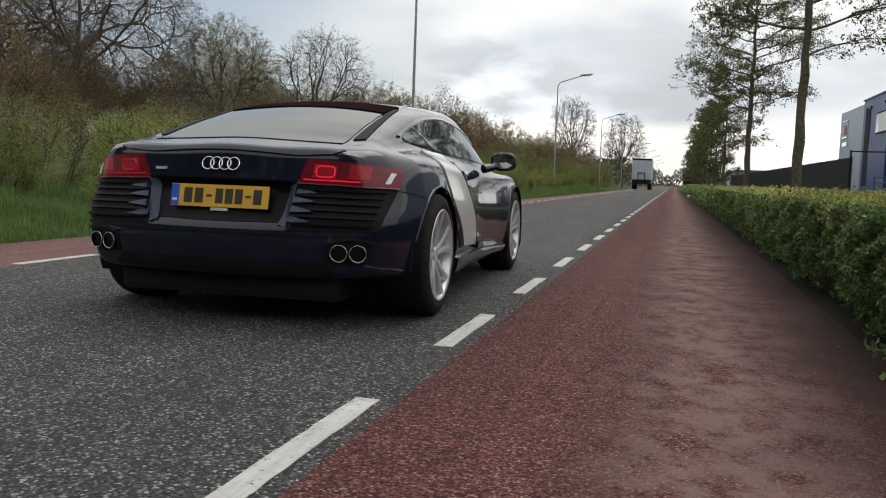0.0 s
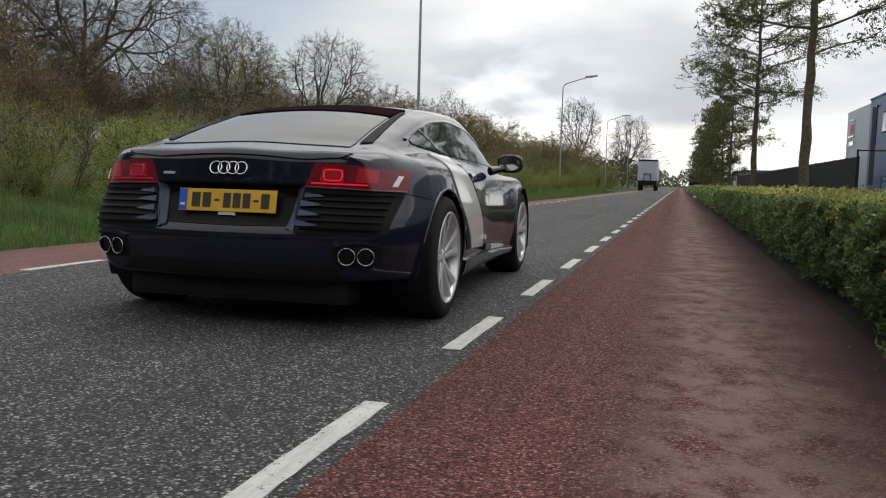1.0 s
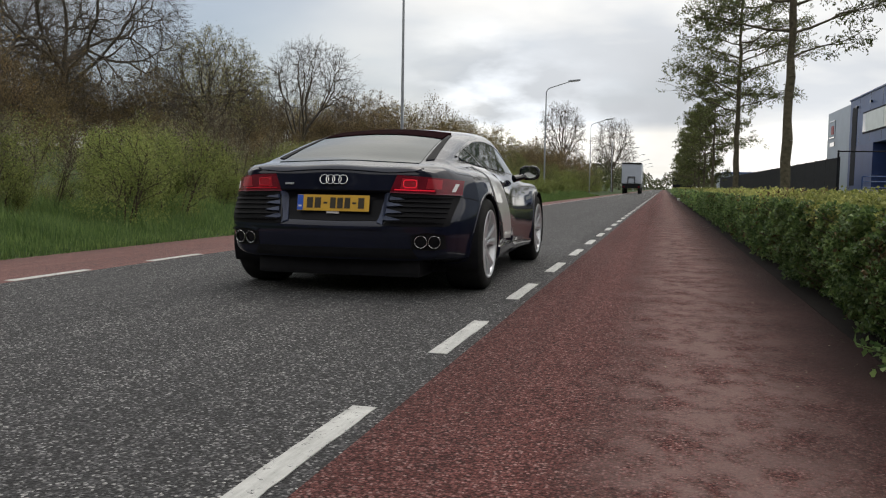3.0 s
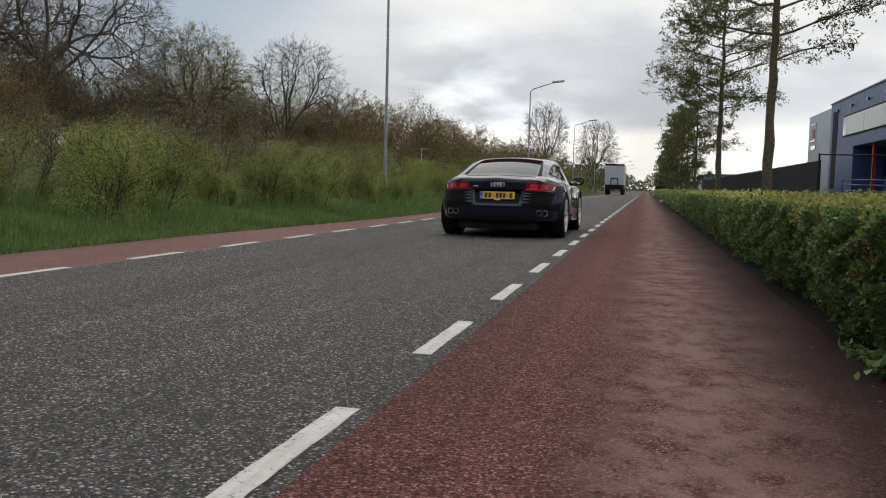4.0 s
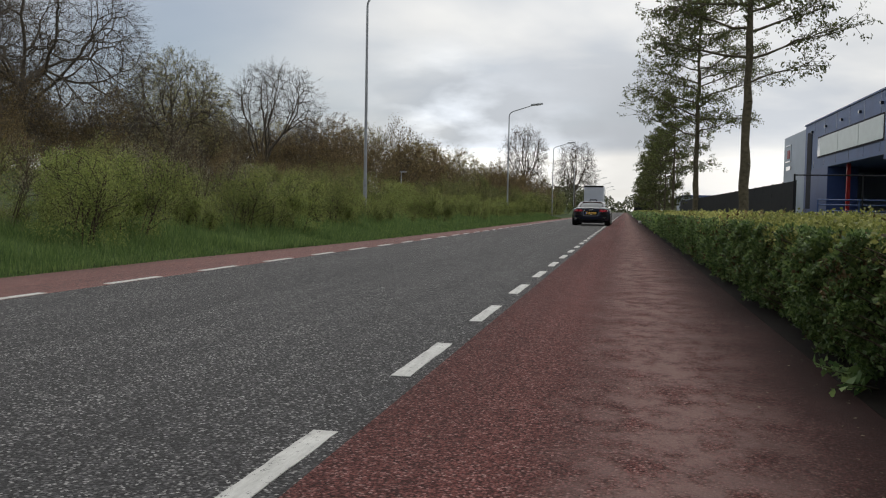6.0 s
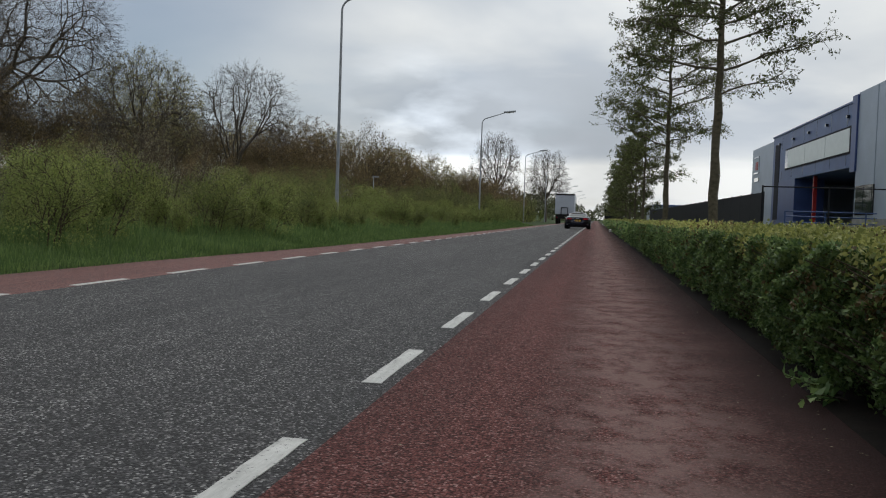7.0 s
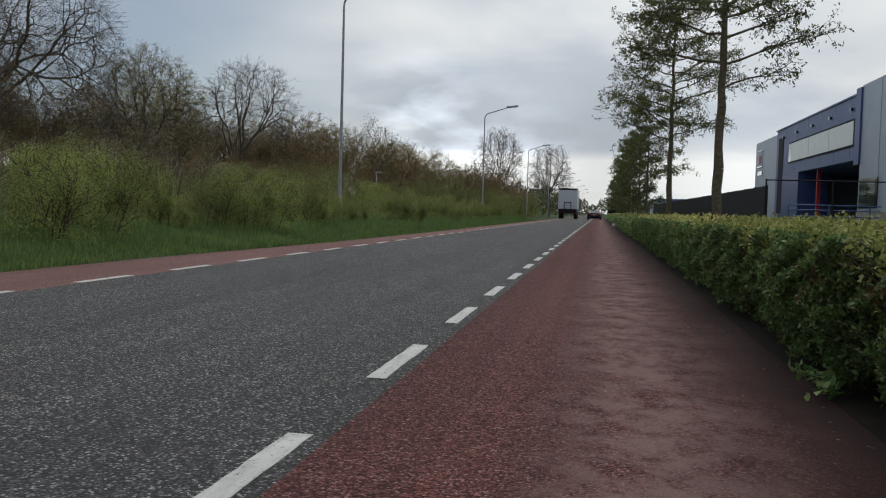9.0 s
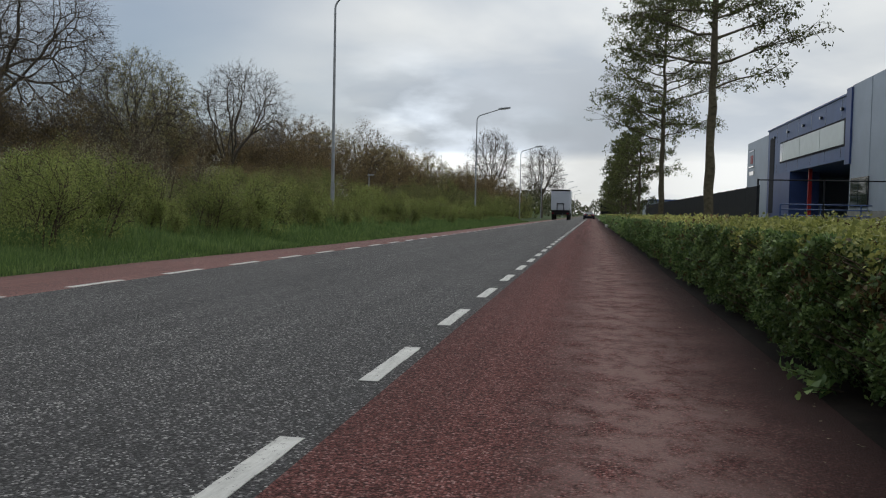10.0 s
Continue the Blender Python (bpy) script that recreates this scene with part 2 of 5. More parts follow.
def worn_paint(name):
    """Thick road paint, dirty and chipped through to the asphalt."""
    m = plain(name, (0.52, 0.52, 0.50), 0.65, vary=0.14, scale=9, bump=0.4, fine=150)
    nt = m.node_tree
    b = nt.nodes["Principled BSDF"]
    col = b.inputs["Base Color"].links[0].from_socket
    dirt = ramp_node(nt, noise_node(nt, 3.0, 8, 0.75, (1, 1, 1), "Generated"), [(0.35, (0.72, 0.72, 0.72)), (0.6, (1, 1, 1))])
    col = mix_node(nt, "MULTIPLY", 1.0, col, dirt)
    chips = ramp_node(nt, noise_node(nt, 26, 10, 0.78), [(0.575, (0, 0, 0)), (0.60, (1, 1, 1))])
    nt.links.new(mix_node(nt, "MIX", chips, col, (0.07, 0.07, 0.072)), b.inputs["Base Color"])
    return m


PAINT_WHITE = worn_paint("road_paint")
STEEL = plain("galvanised_steel", (0.28, 0.30, 0.33), 0.5, 0.3, 0.2, 5, 0.05)


# ---- mesh helpers ----
def part(name, bm, mat, parent=None, label="", smooth=False):
    me = bpy.data.meshes.new(name)
    bm.to_mesh(me)
    bm.free()
    me.materials.append(mat)
    if smooth:
        me.shade_smooth()
    ob = new(name, me)
    ob.parent = parent
    if label:
        tagged(ob, label)
    return ob


def raw(name, verts, faces, mats, parent=None, label="", smooth=False, indices=None):
    """One mesh from arrays. faces: lists of vertex numbers."""
    me = bpy.data.meshes.new(name)
    verts = np.asarray(verts, float)
    if isinstance(faces, np.ndarray):
        n, k = faces.shape
        me.vertices.add(len(verts))
        me.vertices.foreach_set("co", verts.ravel())
        me.loops.add(n * k)
        me.loops.foreach_set("vertex_index", faces.ravel().astype(np.int32))
        me.polygons.add(n)
        me.polygons.foreach_set("loop_start", (np.arange(n) * k).astype(np.int32))
        me.polygons.foreach_set("loop_total", np.full(n, k, np.int32))
    else:
        me.from_pydata([tuple(v) for v in verts], [], [tuple(f) for f in faces])
    for m in mats if isinstance(mats, (list, tuple)) else [mats]:
        me.materials.append(m)
    if indices is not None:
        me.polygons.foreach_set("material_index", np.asarray(indices, np.int32))
    me.update(calc_edges=True)
    if smooth:
        me.shade_smooth()
    ob = new(name, me)
    ob.parent = parent
    if label:
        tagged(ob, label)
    return ob


def box(bm, x0, x1, y0, y1, z0, z1, bevel=0.0):
    r = bmesh.ops.create_cube(bm, size=1)
    bmesh.ops.scale(bm, vec=(x1 - x0, y1 - y0, z1 - z0), verts=r["verts"])
    bmesh.ops.translate(bm, vec=((x0 + x1) / 2, (y0 + y1) / 2, (z0 + z1) / 2), verts=r["verts"])
    if bevel:
        edges = list({e for v in r["verts"] for e in v.link_edges})
        bmesh.ops.bevel(bm, geom=edges, offset=bevel, segments=2, affect="EDGES", profile=0.7)
    return bm


def a_box(*lims, bevel=0.0):
    return box(bmesh.new(), *lims, bevel=bevel)


def tube(bm, p, q, r0, r1=None, n=10, caps=True):
    p, q = Vector(p), Vector(q)
    d = q - p
    m = Matrix.Translation((p + q) / 2) @ d.to_track_quat("Z", "Y").to_matrix().to_4x4()
    bmesh.ops.create_cone(bm, cap_ends=caps, segments=n, radius1=r0, radius2=r0 if r1 is None else r1, depth=d.length, matrix=m)
    return bm


def ring(bm, centre, axis, major, minor, n=32, k=8):
    """A torus."""
    q = Vector(axis).to_track_quat("Z", "Y").to_matrix().to_4x4()
    m = Matrix.Translation(centre) @ q
    rows = []
    for i in range(n):
        a = 2 * math.pi * i / n
        rows.append([bm.verts.new(m @ Vector(((major + minor * math.cos(b)) * math.cos(a), (major + minor * math.cos(b)) * math.sin(a), minor * math.sin(b))))
                     for b in (2 * math.pi * j / k for j in range(k))])
    for i in range(n):
        for j in range(k):
            bm.faces.new((rows[i][j], rows[(i + 1) % n][j], rows[(i + 1) % n][(j + 1) % k], rows[i][(j + 1) % k]))
    return bm


def thing(name, label, category, at=None, group="", kind=""):
    ob = new(name)
    if at is not None:
        ob.matrix_world = at
    return tagged(ob, label, category, group, kind)


# ---- ground, road and paths ----
def rise(x, y=0.0):
    """Height of the land: flat by the road, a wooded bank beyond the verge."""
    z = np.interp(x, [-70, -34, -22, -14, -9, -5.6, -5.12, -5.0, -4.4, -3.9, 2.0, 2.1], [3.6, 2.6, 1.5, 0.65, 0.28, 0.07, 0.02, -0.006, -0.006, -0.03, -0.03, -0.012])
    return z


def build_ground():
    xs = np.concatenate([np.linspace(-3000, -80, 9), np.linspace(-70, -12, 30), np.linspace(-11, -5.6, 19), [-5.3, -5.12, -5.0, -4.4, -3.9, -3, -1, 1, 2.0, 2.1], np.linspace(2.5, 60, 16), np.linspace(80, 3000, 9)])
    ys = np.concatenate([np.linspace(-3000, -60, 8), np.linspace(-40, 120, 110), np.linspace(130, 3000, 16)])
    verts = []
    for y in ys:
        for x in xs:
            z = float(rise(x))
            if -70 < x < -5.2 and -40 < y < 130:
                z += 0.12 * min(1, (-5.2 - x) / 4) * noise.noise(Vector((x * 0.45, y * 0.45, 0)))
            verts.append((x, y, z))
    w = len(xs)
    i, j = np.meshgrid(np.arange(len(ys) - 1), np.arange(w - 1), indexing="ij")
    a = (i * w + j).ravel()
    faces = np.stack([a, a + 1, a + w + 1, a + w], 1)
    ob = raw("ground", verts, faces, LAWN, smooth=True)
    tagged(ob, "grassy ground rising to a wooded bank", "ground", kind="structure")


build_ground()
NEAR, FAR = -30.0, 420.0


def strip(name, x0, x1, z, mat, label, y0=NEAR, y1=FAR, depth=0.05):
    ob = part(name, a_box(x0, x1, y0, y1, z - depth, z), mat)
    return tagged(ob, label, name.split("_")[-1], kind="structure")


LEFT_LINE = -3.755
strip("road", LEFT_LINE + 0.10, 0.155, 0.0, ASPHALT, "grey coarse asphalt carriageway with light chippings")
strip("cycle_path", 0.155, 2.0, 0.002, REDPATH, "red asphalt cycle lane with pale dust, dark humus and painted hedge shadow")


def verge_edge(y):
    """Where the red lane ends at the grass."""
    return np.interp(y, [-30, 8, 15, 25, 420], [-4.97, -4.97, -4.64, -4.56, -4.5])


def build_left_lane():
    ys = np.concatenate([np.arange(NEAR, 40, 0.25), np.arange(40, FAR + 1, 10)])
    wob = [0.012 * noise.noise(Vector((0, y * 1.7, 3))) for y in ys]
    verts = [(x, y, z) for y, w in zip(ys, wob) for x, z in ((float(verge_edge(y)) + w, -0.05), (float(verge_edge(y)) + w, 0.001), (LEFT_LINE + 0.10, 0.001), (LEFT_LINE + 0.10, -0.05))]
    faces = [(4 * i + j, 4 * i + j + 1, 4 * i + j + 5, 4 * i + j + 4) for i in range(len(ys) - 1) for j in range(3)]
    tagged(raw("cycle_lane", verts, [f[::-1] for f in faces], REDLANE), "red asphalt cycle lane beside the grass verge", "lane", kind="structure")


build_left_lane()
strip("soil_strip", 2.0, 3.4, 0.004, SOIL, "bare soil strip under the hedge, darkened for the hedge's shadow", -6, 130)


def build_dashes():
    """Road paint: one metre dashes with one metre gaps along both cycle lanes."""
    rng = random.Random(4)
    holder = thing("lane_marking", "white broken line painted between asphalt and red lane", "road marking", kind="structure")
    far = thing("lane_marking", "thin white broken line along the red lane", "road marking", kind="structure")
    shared = {}
    for owner, x0, x1, first, period in ((holder, 0.0, 0.088, -1.0, 2.0), (far, LEFT_LINE, LEFT_LINE + 0.09, 4.49 - 3 * 1.83, 1.83)):
        for k in range(-3, 62):
            key = (owner.name, rng.randrange(3))
            if key not in shared:
                bm = bmesh.new()
                n, long = 12, period / 2
                lo = [bm.verts.new((x0 + rng.uniform(-0.003, 0.003), long * i / n, 0)) for i in range(n + 1)]
                hi = [bm.verts.new((x1 + rng.uniform(-0.003, 0.003), long * i / n, 0)) for i in range(n + 1)]
                fs = [bm.faces.new((lo[i], hi[i], hi[i + 1], lo[i + 1])) for i in range(n)]
                e = bmesh.ops.extrude_face_region(bm, geom=fs)
                bmesh.ops.translate(bm, vec=(0, 0, 0.003), verts=[v for v in e["geom"] if isinstance(v, bmesh.types.BMVert)])
                bmesh.ops.recalc_face_normals(bm, faces=bm.faces)
                me = bpy.data.meshes.new("dash")
                bm.to_mesh(me)
                bm.free()
                me.materials.append(PAINT_WHITE)
                shared[key] = me
            d = new("dash", shared[key])
            d.parent = owner
            d.location = (0, first + period * k, 0.001)



# ---- the sports car ----
PAINT = plain("midnight_blue_paint", (0.008, 0.010, 0.024), 0.35, 0.0, 0.15, 3, 0.0, 1.0, 400)
PAINT.node_tree.nodes["Principled BSDF"].inputs["Specular IOR Level"].default_value = 0.06
PAINT.node_tree.nodes["Principled BSDF"].inputs["Coat Roughness"].default_value = 0.055
BLADE = plain("silver_paint", (0.66, 0.66, 0.655), 0.38, 0.2, 0.06, 3, 0.0, 0.8, 400)
BLACK = plain("black_plastic", (0.008, 0.008, 0.010), 0.7, 0.0, 0.3, 8, 0.05)
GLOSSBLACK = plain("gloss_black_trim", (0.008, 0.008, 0.010), 0.12, 0.0, 0.2, 8, 0.0, 0.6)
CHROME = plain("chrome", (0.82, 0.83, 0.85), 0.10, 1.0, 0.05, 20, 0.0)
MIRROR = plain("mirror_glass", (0.75, 0.78, 0.78), 0.03, 1.0, 0.03, 20, 0.0)
DARKCHROME = plain("dark_pipe", (0.03, 0.03, 0.032), 0.45, 0.8, 0.3, 20, 0.0)
ALLOY = plain("silver_alloy", (0.68, 0.69, 0.72), 0.28, 0.55, 0.08, 12, 0.0)
RUBBER = plain("tyre_rubber", (0.016, 0.016, 0.016), 0.85, 0.0, 0.3, 20, 0.2)
DISC = plain("brake_steel", (0.16, 0.16, 0.165), 0.4, 0.9, 0.15, 30, 0.05)
PLATE_YELLOW = plain("plate_yellow", (0.64, 0.37, 0.035), 0.45, 0.0, 0.05, 6, 0.0)
PLATE_BLUE = plain("plate_blue", (0.015, 0.09, 0.50), 0.45, 0.0, 0.05, 6, 0.0)
PLATE_INK = plain("plate_black", (0.03, 0.022, 0.012), 0.5, 0.0, 0.1, 6, 0.0)
RED_LENS = plain("red_lens", (0.15, 0.003, 0.014), 0.25, 0.0, 0.2, 12, 0.0, 0.12)
RED_CELL = plain("bright_red_lens", (0.36, 0.006, 0.020), 0.3, 0.0, 0.12, 20, 0.0, 0.12)
RED_TRIM = plain("pale_red_trim", (0.22, 0.045, 0.07), 0.25, 0.0, 0.1, 12, 0.0, 0.5)
SLAT = plain("satin_black", (0.006, 0.006, 0.008), 0.35, 0.0, 0.2, 8, 0.0)
SLAT.node_tree.nodes["Principled BSDF"].inputs["Specular IOR Level"].default_value = 0.12
FIN = plain("blue_grey_fin", (0.030, 0.042, 0.085), 0.45, 0.1, 0.1, 12, 0.0, 0.15)
RED_STRIP = plain("dark_red_lens", (0.012, 0.002, 0.003), 0.95, 0.0, 0.2, 12, 0.0, 0.0)
RED_STRIP.node_tree.nodes["Principled BSDF"].inputs["Specular IOR Level"].default_value = 0.02
CLEAR_LENS = plain("clear_lens", (0.75, 0.72, 0.74), 0.15, 0.0, 0.1, 12, 0.0, 1.0)


def glass(name, tint, rough=0.02):
    m, nt, b = material(name)
    b.inputs["Base Color"].default_value = (*tint, 1)
    b.inputs["Roughness"].default_value = rough
    b.inputs["IOR"].default_value = 1.5
    b.inputs["Specular IOR Level"].default_value = 0.27
    b.inputs["Coat Weight"].default_value = 0.1
    b.inputs["Coat Roughness"].default_value = 0.01
    grime = noise_node(nt, 3, 4)
    nt.links.new(ramp_node(nt, grime, [(0.3, (rough, rough, rough)), (0.8, (rough + 0.05,) * 3)]), b.inputs["Roughness"])
    return m


TINTED = glass("tinted_glass", (0.022, 0.036, 0.036))


def glow(name, color, strength):
    m, nt, b = material(name)
    b.inputs["Base Color"].default_value = (0.30, 0.008, 0.016, 1)
    b.inputs["Emission Color"].default_value = (*color, 1)
    b.inputs["Emission Strength"].default_value = strength
    b.inputs["Roughness"].default_value = 0.2
    return m


LED = glow("lit_tail_lamp", (1.0, 0.02, 0.05), 0.42)
LED_DIM = glow("faintly_lit_tail_lamp", (1.0, 0.02, 0.06), 0.10)

AXLE = 2.69            # wheelbase
TYRE, TREAD = 0.338, 0.285


def curve(points, at):
    """A smooth curve through (position, value) pairs."""
    p = np.array(points, float)
    x, v = p[:, 0], p[:, 1]
    m = np.gradient(v, x)
    for i in range(1, len(x) - 1):
        a, b = (v[i] - v[i - 1]) / (x[i] - x[i - 1]), (v[i + 1] - v[i]) / (x[i + 1] - x[i])
        m[i] = 0.0 if a * b <= 0 else 2 * a * b / (a + b)
    i = np.clip(np.searchsorted(x, at) - 1, 0, len(x) - 2)
    h = x[i + 1] - x[i]
    t = np.clip((at - x[i]) / h, 0, 1)
    return (v[i] * (1 + 2 * t) * (1 - t) ** 2 + m[i] * h * t * (1 - t) ** 2 + v[i + 1] * t * t * (3 - 2 * t) + m[i + 1] * h * t * t * (t - 1))


HALF = [(-0.88, 0.78), (-0.84, 0.82), (-0.76, 0.86), (-0.6, 0.897), (-0.3, 0.938), (0.0, 0.962), (0.4, 0.960), (0.9, 0.938), (1.4, 0.918), (1.9, 0.922), (2.4, 0.945), (2.75, 0.95), (3.15, 0.90), (3.45, 0.77), (3.62, 0.56)]
FLOOR = [(-0.88, 0.25), (-0.6, 0.225), (-0.2, 0.19), (0.6, 0.16), (2.2, 0.16), (3.2, 0.18), (3.62, 0.24)]
SHOULDER = [(-0.88, 0.795), (-0.78, 0.828), (-0.4, 0.845), (0.1, 0.86), (0.6, 0.835), (1.3, 0.79), (2.0, 0.77), (2.65, 0.80), (3.1, 0.71), (3.45, 0.58), (3.62, 0.48)]
BELT_X = [(-0.88, 0.70), (-0.7, 0.74), (0.0, 0.755), (0.6, 0.775), (1.3, 0.79), (2.0, 0.785), (2.6, 0.74), (3.2, 0.62), (3.62, 0.35)]
BELT_Z = [(-0.88, 0.848), (-0.84, 0.868), (-0.78, 0.880), (-0.3, 0.90), (0.1, 0.915), (0.6, 0.90), (1.3, 0.875), (2.0, 0.85), (2.6, 0.815), (3.1, 0.73), (3.45, 0.62), (3.62, 0.52)]
EDGE_X = [(-0.88, 0.50), (-0.5, 0.58), (0.0, 0.615), (0.6, 0.62), (1.3, 0.61), (1.9, 0.61), (2.4, 0.61), (2.8, 0.52), (3.62, 0.22)]
EDGE_Z = [(-0.88, 0.874), (-0.84, 0.889), (-0.79, 0.898), (-0.45, 0.935), (0.0, 1.028), (0.5, 1.135), (1.0, 1.195), (1.4, 1.206), (1.85, 1.135), (2.3, 0.945), (2.75, 0.825), (3.15, 0.735), (3.62, 0.53)]
CREST = [(-0.88, 0.886), (-0.84, 0.900), (-0.79, 0.909), (-0.45, 0.965), (0.0, 1.075), (0.5, 1.190), (1.0, 1.252), (1.4, 1.264), (1.85, 1.205), (2.3, 1.010), (2.75, 0.850), (3.15, 0.745), (3.62, 0.54)]


def section(y, k=7):
    """Half a cross-section of the body at y, from the middle of the floor to the middle of the roof."""
    w, f, s = (float(curve(c, y)) for c in (HALF, FLOOR, SHOULDER))
    bx, bz, ex, ez, cz = (float(curve(c, y)) for c in (BELT_X, BELT_Z, EDGE_X, EDGE_Z, CREST))
    knots = [(0, f), (w * 0.70, f), (w * 0.94, f + 0.03), (w * 0.985, f + 0.14), (w, 0.5 * (f + s) + 0.02), (w * 0.968, s - 0.10), (w * 0.925, s - 0.01), (bx, bz), ((bx + ex) / 2 + 0.012, (bz + ez) / 2 + 0.008), (ex, ez), (ex * 0.55, cz - 0.012), (0, cz)]
    p = np.array([(-knots[1][0], knots[1][1])] + knots + [(-knots[-2][0], knots[-2][1])])
    out = []
    for i in range(1, len(p) - 2):
        for j in range(k):
            t = j / k
            out.append(0.5 * (2 * p[i] + (p[i + 1] - p[i - 1]) * t + (2 * p[i - 1] - 5 * p[i] + 4 * p[i + 1] - p[i + 2]) * t * t + (3 * p[i] - p[i - 1] - 3 * p[i + 1] + p[i + 2]) * t ** 3))
    out.append(p[-2])
    return np.array(out)


def ease(a, b, v):
    t = min(1.0, max(0.0, (v - a) / (b - a)))
    return t * t * (3 - 2 * t)


def bow(v):
    """Rear and nose rounded in plan, tail tucked in towards the ground, a hollow for the number plate."""
    x, y, z = v
    if y < -0.3:
        k = min(1.0, (-0.3 - y) / 0.5)
        y += k * 0.165 * (abs(x) / 0.87) ** 2.4
        if z < 0.42:
            y += k * (0.42 - z) * 0.30
        y += k * (0.072 * ease(0.50, 0.70, z) + 0.012 * ease(0.70, 0.88, z))
        y += k * 0.050 * ease(0.40, 0.350, abs(x)) * ease(0.485, 0.54, z) * ease(0.725, 0.70, z)
    if y < 0:
        y *= 0.885
    return (x, y, z)


def body_shell():
    """The painted shell with open wheel arches."""
    ys = np.concatenate([np.linspace(-0.88, -0.74, 10), np.linspace(-0.71, 3.4, 150), np.linspace(3.44, 3.62, 8)])
    rows = []
    for i, y in enumerate(ys):
        half = section(y)
        full = [(x, y, z) for x, z in half] + [(-x, y, z) for x, z in half[-2:0:-1]]
        rows.append(full)
    n = len(rows[0])

    def shrink(row, k, y):
        c = np.mean([r[2] for r in row])
        return [(x * k, y, c + (z - c) * k) for x, _, z in row]

    tail_half = section(ys[0])
    rows = rows + [shrink(rows[-1], k, y) for k, y in ((0.8, 3.65), (0.3, 3.66), (0.02, 3.66))]
    verts = []
    R = 0.375
    for row in rows:
        for v in row:
            x, y, z = bow(v)
            if abs(x) > 0.62:
                for c in (0.0, AXLE):
                    d = math.hypot(y - c, z - TYRE)
                    if abs(d - R) < 0.018 and d > 0:
                        y, z = c + (y - c) * R / d, TYRE + (z - TYRE) * R / d
            verts.append((x, y, z))
    faces = []
    for i in range(len(rows) - 1):
        for j in range(n):
            q = (i * n + j, i * n + (j + 1) % n, (i + 1) * n + (j + 1) % n, (i + 1) * n + j)
            m = np.mean([verts[k] for k in q], axis=0)
            if abs(m[0]) > 0.62 and any(math.hypot(m[1] - c, m[2] - TYRE) < R - 0.002 for c in (0.0, AXLE)):
                continue
            faces.append(q[::-1])
    # the tail panel as a grid that meets the first ring
    cols, first = 72, len(verts)
    start = 7
    line = tail_half[start:]
    for px, pz in line:
        for j in range(cols + 1):
            x = px * (2 * j / cols - 1)
            roof = float(np.interp(abs(x), line[::-1, 0][:20], line[::-1, 1][:20])) if abs(x) < line[-20][0] else pz + 1
            d = max(0.0, min(px - abs(x), pz - line[0][1], max(0.0, roof - pz)))
            verts.append(bow((x, -0.88 - 0.026 * min(1.0, d / 0.035) ** 0.5, pz)))
    for i in range(len(line) - 1):
        for j in range(cols):
            a = first + i * (cols + 1) + j
            faces.append((a, a + 1, a + cols + 2, a + cols + 1))
    faces.append(tuple(range((len(rows) - 1) * n, len(rows) * n))[::-1])
    return verts, faces


